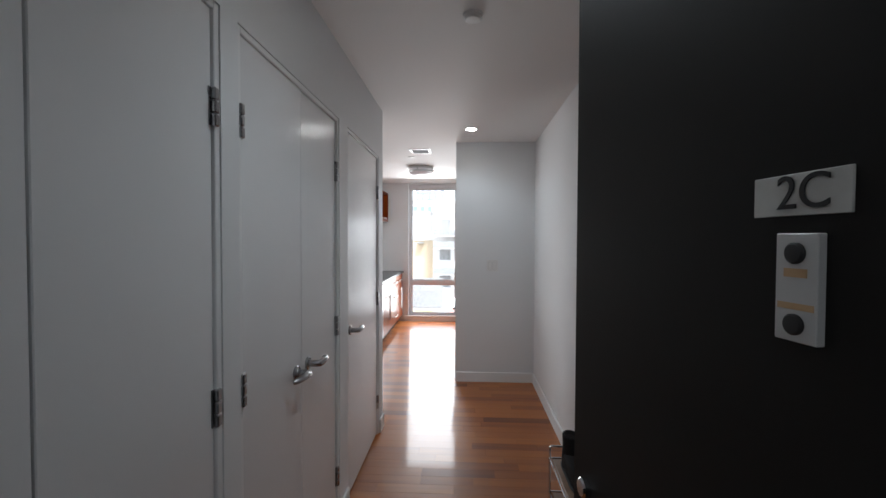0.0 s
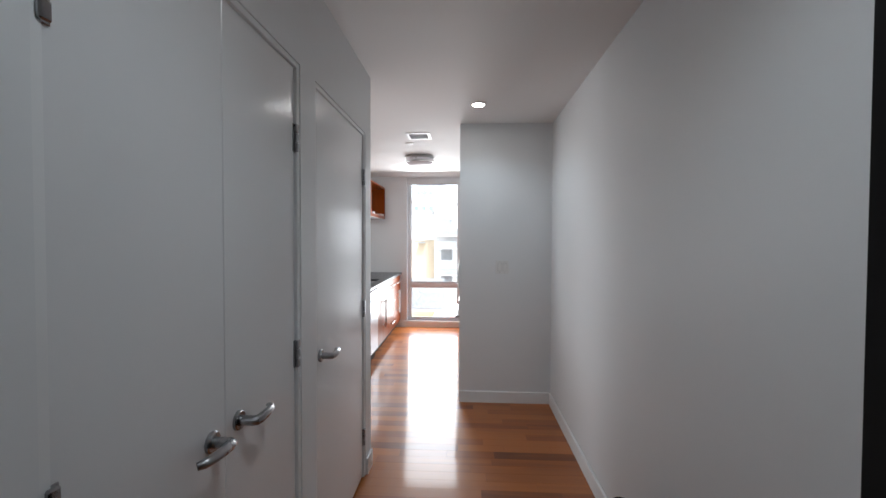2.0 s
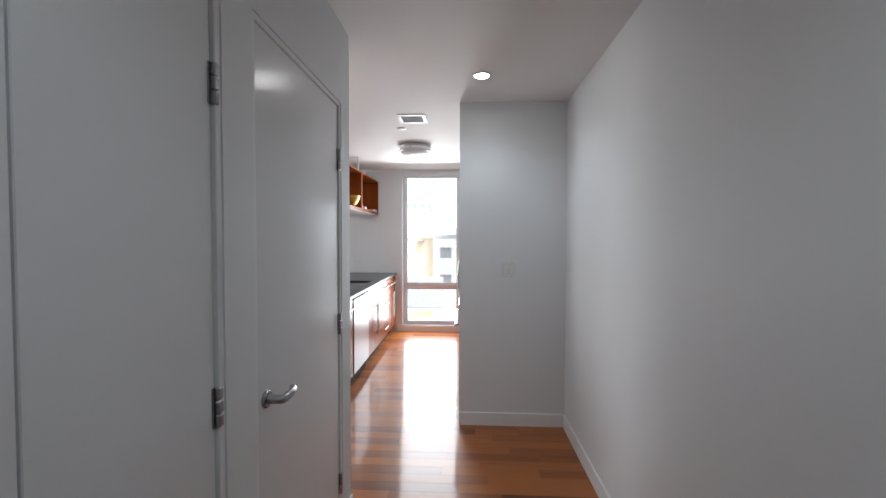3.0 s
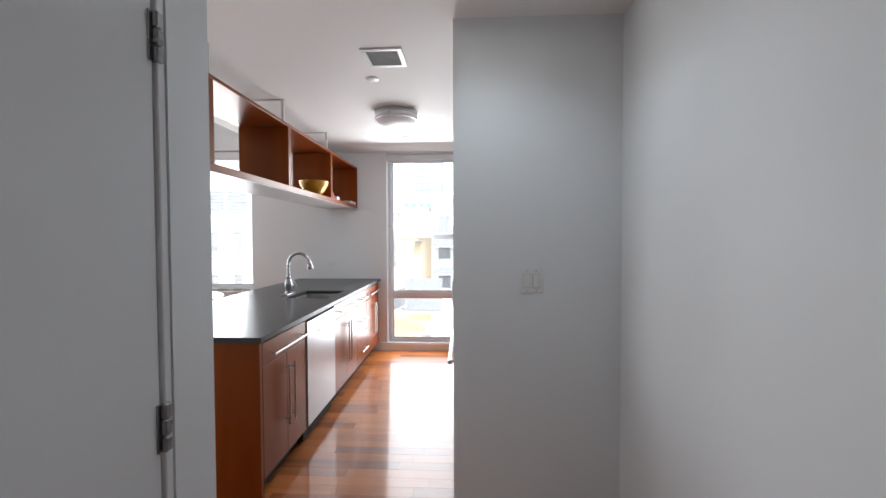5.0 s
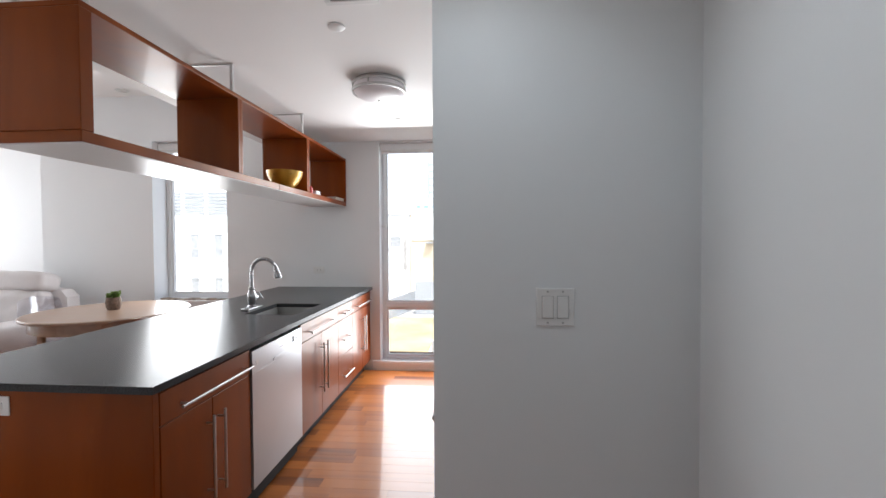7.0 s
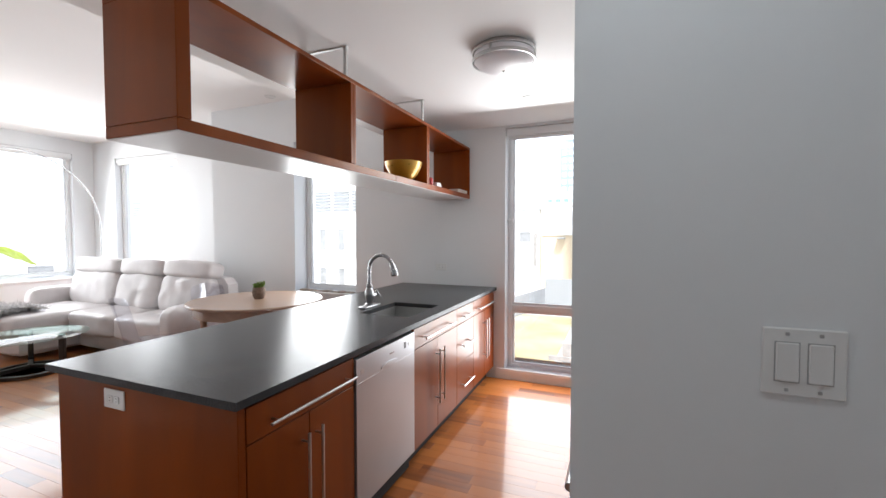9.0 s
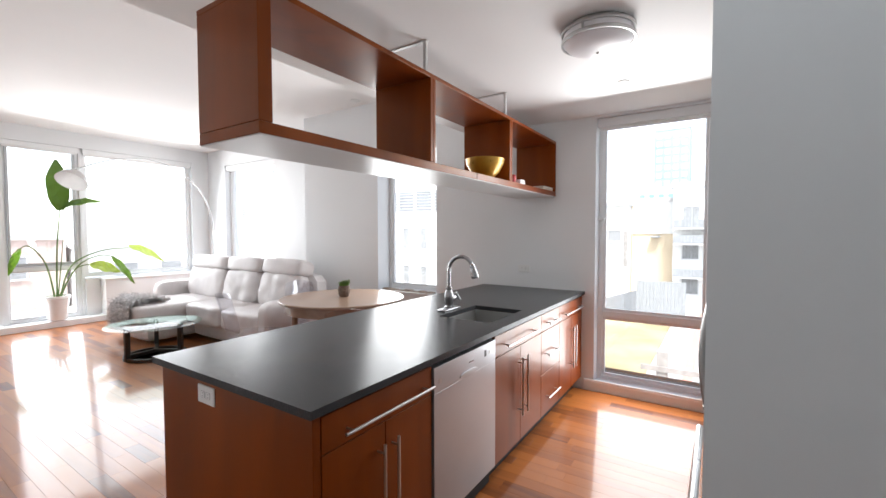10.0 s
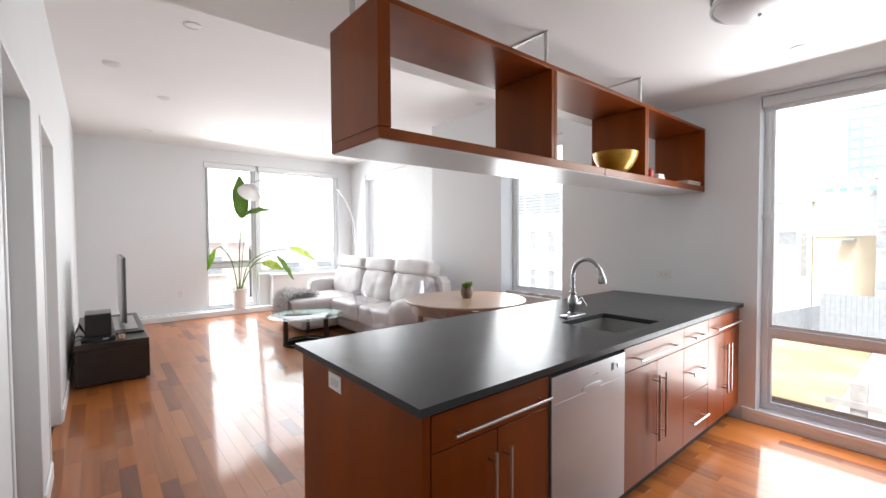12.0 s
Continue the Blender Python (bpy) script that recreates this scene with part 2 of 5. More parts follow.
wall("wall_hall", "x", HX - 0.14, HX, Y0, YH, -0.02, CEIL, [(0.57, 1.654, -0.02, 2.095), (1.74, 2.705, -0.02, 2.095), (2.855, 3.70, -0.02, 2.095)], "pale grey painted hall wall with closet doors")
wall("wall_right", "x", RX, RX + 0.15, Y0, 8.35, -0.02, CEIL, [], "pale grey painted plaster wall")
wall("wall_stub", "y", YS, YS + 0.10, 1.388, RX, -0.02, CEIL, [], "pale grey painted wall beside the kitchen")
wall("wall_entry", "y", Y0 - 0.10, Y0, 0.69, 2.6, -0.02, CEIL, [(0.86, 1.865, -0.02, 2.10)], "painted entry wall with door opening")
wall("wall_living", "y", YL - 0.14, YL, XW - 0.25, HX - 0.14, -0.02, HIGH, [(-1.54, -0.65, -0.02, 2.15), (-2.95, -1.99, -0.02, 2.15)], "pale grey living room wall with two doors")
wall("wall_kitchen_window", "y", YW, YW + 0.205, -0.6, RX + 0.15, -0.02, HIGH, [(0.468, 1.355, 0.075, 2.453)], "pale grey wall with a tall window")
wall("wall_dining_window", "y", YW, YW + 0.32, XJ, -0.6, -0.02, HIGH, [(-2.135, -1.257, 0.72, 2.53)], "pale grey wall with a deep-set window")
wall("wall_jog", "x", XJ, XJ + 0.3, YW + 0.32, YB + 0.25, -0.02, HIGH, [], "pale grey wall return")
wall("wall_living_window", "y", YB, YB + 0.25, XW - 0.25, XJ, -0.02, HIGH, [(-6.60, -5.03, 0.70, 2.73)], "white living room wall with window")
wall("wall_far", "x", XW - 0.25, XW, YL, YB, -0.02, HIGH, [(5.735, 6.663, 0.09, 2.80), (6.663, 8.345, 0.70, 2.80)], "pale grey far wall with wide window")
structure("ceiling_kitchen", box(XS, RX + 0.15, Y0, YW, CEIL, HIGH + 0.2), CEILING, "white low plaster ceiling over hall and kitchen", "ceiling")
structure("ceiling_living", box(XW, XS, YL, YB, HIGH, HIGH + 0.2), CEILING, "white plaster living room ceiling", "ceiling")
structure("floor", box(XW - 0.2, RX + 0.15, -2.5, YB + 0.2, -0.3, -0.0142), UNDERFLOOR, "floor slab under the wooden planks", "floor")


def window(name, axis, c, depth, a0, a1, z0, z1, posts, bars, label, width=0.045):
    """A framed window: posts (upright) and bars (across, each (from, to, z)) split it into panes."""
    w = tagged(new(name), label, "window", kind="structure")
    w.location = (c, a0, z0) if axis == "x" else (a0, c, z0)

    def b(p, q, lo, hi, d0=-depth / 2, d1=depth / 2, bev=0.004):
        return box(*((c + d0, c + d1, p, q) if axis == "x" else (p, q, c + d0, c + d1)), lo, hi, bev)

    ring = merge(b(a0, a0 + width, z0, z1), b(a1 - width, a1, z0, z1), b(a0 + width, a1 - width, z0, z0 + width), b(a0 + width, a1 - width, z1 - width, z1))
    part("window_frame", ring, FRAME, w)
    edges = [a0 + width, *[v for p in posts for v in p], a1 - width]
    for p, q in posts:
        part("mullion", b(p, q, z0 + width, z1 - width), FRAME, w)
    for k in range(0, len(edges), 2):
        p, q = edges[k], edges[k + 1]
        levels = [z0 + width]
        for x0, x1, zb in bars:
            if x0 <= p + 0.02 and x1 >= q - 0.02:
                part("transom", b(p, q, zb - 0.03, zb + 0.03), FRAME, w)
                levels += [zb - 0.03, zb + 0.03]
        levels.append(z1 - width)
        for j in range(0, len(levels), 2):
            pane = part("pane", b(p, q, levels[j], levels[j + 1], -0.004, 0.004, 0), GLASS, w)
            pane.visible_shadow = False
            lip = 0.022
            bead = merge(b(p, p + lip, levels[j], levels[j + 1], 0.004, 0.016, 0), b(q - lip, q, levels[j], levels[j + 1], 0.004, 0.016, 0))
            merge(bead, b(p, p + lip, levels[j], levels[j + 1], -0.02, -0.004, 0), b(q - lip, q, levels[j], levels[j + 1], -0.02, -0.004, 0))
            merge(bead, b(p + lip, q - lip, levels[j], levels[j] + lip, -0.02, -0.004, 0), b(p + lip, q - lip, levels[j + 1] - lip, levels[j + 1], -0.02, -0.004, 0))
            part("glazing_bead", bead, FRAME, w)
    return w


window("window_1", "y", YW + 0.16, 0.07, 0.468, 1.355, 0.075, 2.453, [], [(0.4, 1.4, 0.685)], "tall white framed kitchen window with low transom", 0.04)
window("window_2", "y", YW + 0.25, 0.07, -2.135, -1.257, 0.74, 2.53, [], [], "white framed fixed window in deep reveal")
window("window_3", "y", YB + 0.14, 0.07, -6.60, -5.03, 0.72, 2.73, [], [], "white framed living room side window")
w4 = window("window_4", "x", XW - 0.12, 0.08, 5.735, 6.625, 0.09, 2.80, [], [(5.7, 6.7, 0.90)], "tall white framed casement over a low pane")
window("window_5", "x", XW - 0.12, 0.08, 6.663, 8.345, 0.72, 2.80, [], [], "wide white framed picture window", 0.05)
structure("trim_mullion", box(XW - 0.17, XW - 0.05, 6.625, 6.663, 0.09, 2.80, 0.004), FRAME, "white mullion cover between two windows", "trim")
# the casement sash and its crank
sash = merge(box(XW - 0.09, XW - 0.06, 5.785, 5.82, 0.94, 2.74, 0.004), box(XW - 0.09, XW - 0.06, 6.545, 6.585, 0.94, 2.74, 0.004),
             box(XW - 0.09, XW - 0.06, 5.82, 6.545, 0.94, 0.985, 0.004), box(XW - 0.09, XW - 0.06, 5.82, 6.545, 2.70, 2.74, 0.004))
part("sash", sash, plain("grey_sash", (0.45, 0.46, 0.47), 0.4, 0.3), w4, "grey aluminium casement sash")
structure("sill_1", box(0.45, 1.375, YW - 0.015, YW + 0.13, 0.06, 0.083, 0.004), WHITE, "white window sill ledge near the floor", "sill")
structure("sill_2", box(-2.135, -1.257, YW - 0.01, YW + 0.22, 0.72, 0.74, 0.004), WHITE, "white window sill", "sill")
structure("sill_3", box(-6.60, -5.03, YB - 0.01, YB + 0.11, 0.70, 0.72, 0.004), WHITE, "white window sill", "sill")


def blind(axis, c, a0, a1, z, label):
    t = thing("roller_blind", (c, a0, z) if axis == "x" else (a0, c, z), label, "blind")
    put = (lambda p, q, d0, d1, lo, hi: box(c + d0, c + d1, p, q, lo, hi, 0.004)) if axis == "x" else (lambda p, q, d0, d1, lo, hi: box(p, q, c + d0, c + d1, lo, hi, 0.004))
    part("cassette", put(a0, a1, -0.035, 0.035, z - 0.075, z), WHITE, t)
    roll = turned([(0.022, a0 + 0.01), (0.022, a1 - 0.01)], (c, 0, z - 0.083) if axis == "x" else (0, c, z - 0.083), "y" if axis == "x" else "x", 16)
    part("roll", roll, WHITEPLASTIC, t, smooth=True)
    return t


blind("y", YW + 0.07, 0.473, 1.35, 2.451, "white roller blind rolled up at window head")
blind("y", YW + 0.12, -2.13, -1.262, 2.525, "white roller blind rolled up at window head")
blind("y", YB + 0.05, -6.59, -5.04, 2.725, "white roller blind rolled up at window head")
blind("x", XW - 0.03, 5.74, 6.62, 2.795, "white roller blind rolled up at window head")
blind("x", XW - 0.03, 6.673, 8.335, 2.795, "white roller blind rolled up at window head")


chain = thing("blind_chain", (0.50, YW + 0.10, 1.6), "thin white blind pull chain beside the window", "blind chain")
part("cord", merge(tube([(0.500, YW + 0.10, 2.36), (0.500, YW + 0.10, 0.70)], 0.003, 6), tube([(0.518, YW + 0.10, 2.36), (0.516, YW + 0.10, 1.5), (0.509, YW + 0.10, 0.69), (0.500, YW + 0.10, 0.70)], 0.003, 6)), WHITEPLASTIC, chain)
part("bracket", box(0.4681, 0.525, YW + 0.085, YW + 0.115, 1.55, 1.575, 0.003), WHITEPLASTIC, chain, "small white holder")


def baseboard(name, x0, x1, y0, y1):
    return structure(name, box(x0, x1, y0, y1, -0.005, 0.10, 0.004), WHITE, "white painted baseboard", "baseboard")


T = 0.014
baseboard("baseboard_right", RX - T, RX, Y0, YS - T)
baseboard("baseboard_stub", 1.388, RX - T, YS - T, YS)
baseboard("baseboard_hall_1", HX, HX + T, 1.664, 1.73)
baseboard("baseboard_hall_2", HX, HX + T, 2.715, 2.845)
baseboard("baseboard_hall_3", HX, HX + T, 3.71, YH)
baseboard("baseboard_living_1", -0.64, HX - 0.14, YL, YL + T)
baseboard("baseboard_living_2", -1.98, -1.55, YL, YL + T)
baseboard("baseboard_living_3", XW, -2.96, YL, YL + T)
baseboard("baseboard_kitchen", 0.38, 1.6, YW - T, YW)
baseboard("baseboard_window", XJ, -0.62, YW - T, YW)


# ---- hall doors ----
def hinge(parent, x, y, z):
    h = part("hinge", merge(box(x, x + 0.004, y - 0.017, y + 0.017, z - 0.05, z + 0.05, 0.001), box(x + 0.004, x + 0.016, y - 0.010, y + 0.010, z - 0.05, z - 0.018, 0.003),
             box(x + 0.004, x + 0.016, y - 0.010, y + 0.010, z - 0.016, z + 0.016, 0.003), box(x + 0.004, x + 0.016, y - 0.010, y + 0.010, z + 0.018, z + 0.05, 0.003)), NICKEL, parent, "satin steel hinge")
    return h


def lever(parent, x, y, z, way):
    """A lever on a wall facing +x; way: the side along y to which it points."""
    part("rosette", turned([(0.0, 0.0), (0.027, 0.0), (0.027, 0.007), (0.024, 0.011), (0.0, 0.011)], (x, y, z), "x", 28), NICKEL, parent, "round steel rosette", True)
    pts = [(x + 0.008, y, z), (x + 0.044, y, z), (x + 0.053, y + way * 0.004, z), (x + 0.057, y + way * 0.014, z + 0.001), (x + 0.059, y + way * 0.045, z + 0.003), (x + 0.056, y + way * 0.075, z + 0.003), (x + 0.047, y + way * 0.098, z + 0.001), (x + 0.036, y + way * 0.108, z - 0.001)]
    part("lever_handle", tube(pts, [0.014, 0.014, 0.014, 0.0135, 0.0125, 0.012, 0.011, 0.009], 12), NICKEL, parent, "polished steel lever handle", True)


def leaf(name, y0, y1, x, label, hinge_y, handle_y=None, way=1, parts_x=0.044):
    t = thing(name, (x, (y0 + y1) / 2, 0), label, "door", "hall doors")
    part("door_leaf", box(x - parts_x, x, y0, y1, 0.012, 2.075, 0.002), DOORPAINT, t)
    for z in (0.25, 1.034, 1.822):
        hinge(t, x, hinge_y, z)
    if handle_y:
        lever(t, x, handle_y, 0.955, way)
    return t


def frame_x(name, x0, x1, y0, y1, ztop, label):
    b = merge(box(x0, x1, y0, y0 + 0.022, 0, ztop, 0.002), box(x0, x1, y1 - 0.022, y1, 0, ztop, 0.002), box(x0, x1, y0 + 0.022, y1 - 0.022, ztop - 0.02, ztop, 0.002))
    return structure(name, b, WHITE, label, "door frame")


DX = HX - 0.012
frame_x("door_frame_1", HX - 0.13, HX - 0.004, 0.57, 1.654, 2.095, "white painted closet door frame")
frame_x("door_frame_2", HX - 0.13, HX - 0.004, 1.74, 2.705, 2.095, "white painted closet door frame")
frame_x("door_frame_3", HX - 0.13, HX - 0.004, 2.855, 3.70, 2.095, "white painted door frame")
leaf("closet_door", 0.595, 1.165, DX, "white painted closet door leaf, closed", 0.593, 1.07, -1)
leaf("closet_door", 1.170, 1.629, DX, "white painted closet door leaf, closed", 1.633)
leaf("closet_door", 1.765, 2.225, DX, "white painted closet door leaf, closed, with lever", 1.761, 2.165, -1)
leaf("closet_door", 2.232, 2.680, DX - 0.003, "white painted closet door leaf, closed, with lever", 2.684, 2.292, 1)
leaf("hall_door", 2.880, 3.675, DX, "white painted flush hall door, closed", 3.679, 2.935, 1)
# closets behind, so that no light comes through the gaps
structure("wall_closet_back", box(HX - 0.75, HX - 0.7, Y0 + 0.04, YL - 0.14, 0, CEIL), WALL, "plain closet back wall", "wall")
structure("wall_closet_end", box(HX - 0.75, HX - 0.14, Y0, Y0 + 0.04, 0, CEIL), WALL, "plain closet end wall", "wall")

# living room doors in the inner wall, set deep in their frames
for n, (p, q) in enumerate(((-1.54, -0.65), (-2.95, -1.99))):
    b = merge(box(p, p + 0.03, YL - 0.14, YL + 0.006, 0, 2.14, 0.003), box(q - 0.03, q, YL - 0.14, YL + 0.006, 0, 2.14, 0.003), box(p + 0.03, q - 0.03, YL - 0.14, YL + 0.006, 2.11, 2.14, 0.003))
    structure("door_frame_%d" % (n + 4), b, WHITE, "white painted deep door frame", "door frame")
    t = thing("living_room_door", ((p + q) / 2, YL - 0.1, 0), "white painted flush door, closed in deep frame", "door", "living room doors")
    part("door_leaf", box(p + 0.034, q - 0.034, YL - 0.13, YL - 0.088, 0.012, 2.106, 0.003), DOORPAINT, t)


# ---- entry door, swung into the hall ----
def entry_door():
    hinge_at, edge = Vector((1.834, 0.643, 0)), Vector((1.721, 1.48, 0))
    along = (edge - hinge_at).normalized()
    width = (edge - hinge_at).length
    face = Vector((along.y, -along.x, 0)) * -1
    if face.x > 0:
        face = -face
    m = Matrix((( along.x, face.x, 0, hinge_at.x), (along.y, face.y, 0, hinge_at.y), (0, 0, 1, 0), (0, 0, 0, 1)))
    t = thing("entry_door", hinge_at, "dark grey painted apartment entry door, standing open", "door")

    def p(name, bm, mat, parent, label="", smooth=False):
        bm.transform(m)
        bmesh.ops.recalc_face_normals(bm, faces=bm.faces)
        return part(name, bm, mat, parent, label, smooth)

    p("door_leaf", box(0, width, -0.045, 0, 0.012, 2.07, 0.002), DARKDOOR, t)
    sign = p("number_sign", box(0.280, 0.377, 0, 0.003, 1.5045, 1.5435, 0.0006), plain("brushed_sign", (0.52, 0.52, 0.50), 0.4, 0.2, vary=0.12, scale=20), t, "brushed metal apartment number plate reading 2C")
    txt = bpy.data.curves.new("number", "FONT")
    txt.body, txt.size, txt.extrude, txt.align_x, txt.align_y = "2C", 0.045, 0.0008, "CENTER", "CENTER"
    ob = new("sign_lettering", txt)
    ob.matrix_world = m @ Matrix.Translation((0.3225, 0.0042, 1.5245)) @ Matrix(((-1, 0, 0, 0), (0, 0, 1, 0), (0, 1, 0, 0), (0, 0, 0, 1)))
    dg = bpy.context.evaluated_depsgraph_get()
    me = bpy.data.meshes.new_from_object(ob.evaluated_get(dg))
    b = bmesh.new()
    b.from_mesh(me)
    b.transform(ob.matrix_world)
    bpy.data.objects.remove(ob)
    letters = part("lettering", b, BLACK, sign, "black characters 2C")
    box_ = p("door_chime", box(0.3015, 0.3435, 0, 0.009, 1.389, 1.488, 0.001), plain("chime_plate", (0.55, 0.55, 0.55), 0.45, 0.2, vary=0.1), t, "pale metal door chime with viewer and button")
    label_ = plain("peach_label", (0.55, 0.36, 0.2), 0.6)
    for z in (1.470, 1.405):
        p("button", turned([(0.0, 0.009), (0.0098, 0.009), (0.0098, 0.0115), (0.008, 0.013), (0.0, 0.0135)], (0.3225, 0, z), "y", 24), BLACK, box_, "round black knob", True)
    p("name_label", box(0.311, 0.334, 0.009, 0.0096, 1.448, 1.456), label_, box_, "small peach paper label")
    p("name_label", box(0.304, 0.340, 0.009, 0.0096, 1.4185, 1.4245), label_, box_, "small peach paper label")
    p("lock_cylinder", turned([(0.0, 0.0), (0.019, 0.0), (0.019, 0.012), (0.016, 0.016), (0.0, 0.016)], (width - 0.07, 0, 0.984), "y", 24), CHROME, t, "round steel lock cylinder", True)
    p("lock_cylinder", box(width - 0.003, width + 0.001, -0.035, -0.01, 0.88, 1.08, 0.001), NICKEL, t, "steel latch plate")


entry_door()
frame_e = merge(box(0.855, 0.88, Y0 - 0.11, Y0 + 0.01, 0, 2.09, 0.003), box(1.845, 1.87, Y0 - 0.11, Y0 + 0.01, 0, 2.09, 0.003), box(0.88, 1.845, Y0 - 0.11, Y0 + 0.01, 2.075, 2.105, 0.003))
structure("door_frame_entry", frame_e, DARKDOOR, "dark grey steel entry door frame", "door frame")
# the common corridor behind the walk's start
HALLWALL = plain("corridor_paint", (0.35, 0.33, 0.3), 0.6, vary=0.03)
structure("wall_corridor_back", box(-0.2, 3.2, -2.5, -2.4, 0, CEIL), HALLWALL, "plain common corridor wall", "wall")
structure("wall_corridor_left", box(-0.3, -0.2, -2.5, Y0, 0, CEIL), HALLWALL, "plain common corridor wall", "wall")
structure("wall_corridor_right", box(3.1, 3.2, -2.4, Y0, 0, CEIL), HALLWALL, "plain common corridor wall", "wall")
structure("wall_corridor_side", merge(box(-0.2, 0.69, Y0 - 0.10, Y0, 0, CEIL), box(2.6, 3.1, Y0 - 0.10, Y0, 0, CEIL)), HALLWALL, "plain common corridor wall", "wall")
structure("ceiling_corridor", box(-0.3, 3.2, -2.5, Y0, CEIL, CEIL + 0.2), CEILING, "white corridor ceiling", "ceiling")
structure("floor_corridor", box(-0.3, 3.2, -2.4, Y0 + 0.002, -0.02, 0.0), plain("grey_carpet", (0.12, 0.11, 0.1), 0.9, bump=0.3), "grey carpeted corridor floor", "floor")


# ---- kitchen island ----
place = ISLAND


def pull_bar(parent, p, q, standoff=0.035, r=0.006):
    """A round bar pull on a face to +x, from p to q, on two posts."""
    p, q = Vector(p), Vector(q)
    d = (q - p).normalized()
    b = tube([p + Vector((standoff, 0, 0)), q + Vector((standoff, 0, 0))], r, 12)
    for c in (p + d * 0.035, q - d * 0.035):
        merge(b, tube([c, c + Vector((standoff, 0, 0))], r * 0.75, 8))
    return part("handle", b, HANDLE, parent, "brushed steel bar handle", True)


FX = 0.362
CAB_TOP = 0.884


def cabinet(y0, y1, fronts, label, top=CAB_TOP - 0.001):
    """A base cabinet; fronts: (kind, y0, y1, z0, z1, pull)."""
    t = thing("base_cabinet", ((FX - 0.3), (y0 + y1) / 2, 0), label, "cabinet", "island cabinets")
    part("body", box(-0.25, FX - 0.021, y0 + 0.001, y1 - 0.001, 0.11, top), CHERRY, t)
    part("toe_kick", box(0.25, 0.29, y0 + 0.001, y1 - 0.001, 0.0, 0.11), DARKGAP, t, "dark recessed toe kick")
    for kind, a, b_, z0, z1, pull in fronts:
        f = part(kind, box(FX - 0.02, FX, a + 0.0015, b_ - 0.0015, z0, z1, 0.0015), CHERRY, t)
        if pull[0] == "h":
            pull_bar(f, (FX, pull[1], pull[3]), (FX, pull[2], pull[3]))
        else:
            pull_bar(f, (FX, pull[1], pull[2]), (FX, pull[1], pull[3]))
    return t


Z0, Z1, Z2, Z3 = 0.115, 0.738, 0.742, 0.868
cabinet(5.03, 5.605, [("drawer_front", 5.03, 5.605, Z2, Z3, ("h", 5.10, 5.58, 0.79)), ("door", 5.03, 5.3175, Z0, Z1, ("v", 5.278, 0.31, 0.675)), ("door", 5.3175, 5.605, Z0, Z1, ("v", 5.352, 0.31, 0.675))],
        "cherry veneer base cabinet with drawer and doors")
cabinet(6.185, 6.88, [("drawer_front", 6.185, 6.88, Z2, Z3, ("h", 6.29, 6.77, 0.79)), ("door", 6.185, 6.5325, Z0, Z1, ("v", 6.495, 0.30, 0.67)), ("door", 6.5325, 6.88, Z0, Z1, ("v", 6.57, 0.30, 0.67))],
        "cherry veneer sink cabinet with two doors", 0.69)
cabinet(6.88, 7.26, [("drawer_front", 6.88, 7.26, Z2, Z3, ("h", 6.97, 7.17, 0.79)), ("drawer_front", 6.88, 7.26, 0.425, Z1, ("h", 6.95, 7.19, 0.56)), ("drawer_front", 6.88, 7.26, Z0, 0.421, ("h", 6.95, 7.19, 0.245))],
        "cherry veneer cabinet with three drawers")
cabinet(7.26, 7.86, [("drawer_front", 7.26, 7.86, Z2, Z3, ("h", 7.33, 7.79, 0.79)), ("door", 7.26, 7.56, Z0, Z1, ("v", 7.525, 0.30, 0.66)), ("door", 7.56, 7.86, Z0, Z1, ("v", 7.595, 0.30, 0.66))],
        "cherry veneer base cabinet beside the window wall")
end = thing("island_end_panel", (-0.12, 5.0, 0), "cherry veneer end panel of kitchen island", "panel")
part("panel", box(-0.63, FX - 0.001, 5.0, 5.029, 0.0, CAB_TOP, 0.002), CHERRY, end)
back = thing("island_back_panel", (-0.59, 6.4, 0), "cherry veneer back panel of kitchen island", "panel")
part("panel", box(-0.63, -0.61, 5.03, 7.86, 0.0, CAB_TOP, 0.002), CHERRY, back)


def dishwasher():
    t = thing("dishwasher", (0.1, 5.9, 0), "stainless steel dishwasher built into the island", "dishwasher")
    y0, y1 = 5.612, 6.178
    part("body", box(-0.2, FX - 0.03, y0, y1, 0.02, 0.865), DARKGAP, t)
    door = part("door", box(FX - 0.028, FX + 0.008, y0, y1, 0.125, 0.7372, 0.0004), APPLIANCE, t, "brushed stainless dishwasher door")
    panel = part("control_panel", box(FX - 0.028, FX + 0.008, y0, y1, 0.738, 0.856, 0.0004), APPLIANCE, t, "stainless control panel")
    grip = turned([(0.0, -0.004), (0.05, -0.004), (0.055, 0.0), (0.055, 0.004), (0.0, 0.006)], (0, 0, 0), "x", 24)
    bmesh.ops.scale(grip, vec=(1, 1.5, 0.28), verts=grip.verts)
    bmesh.ops.translate(grip, vec=(FX + 0.008, 5.90, 0.752), verts=grip.verts)
    part("grip", grip, APPLIANCE, panel, "curved recessed grip", True)
    part("display", box(FX + 0.0082, FX + 0.0095, 6.055, 6.075, 0.79, 0.825), BLACK, panel, "small dark display")
    part("label_mark", box(FX + 0.0082, FX + 0.009, 5.90, 5.945, 0.80, 0.806), NICKEL, panel, "small maker's mark")
    part("label_mark", box(FX + 0.0082, FX + 0.009, 5.645, 5.67, 0.775, 0.797), STEEL, panel, "small badge")
    part("button", box(FX + 0.0082, FX + 0.011, 6.105, 6.16, 0.795, 0.815, 0.001), STEEL, panel, "steel buttons")
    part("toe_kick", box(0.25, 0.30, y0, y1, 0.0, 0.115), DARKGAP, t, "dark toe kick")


dishwasher()

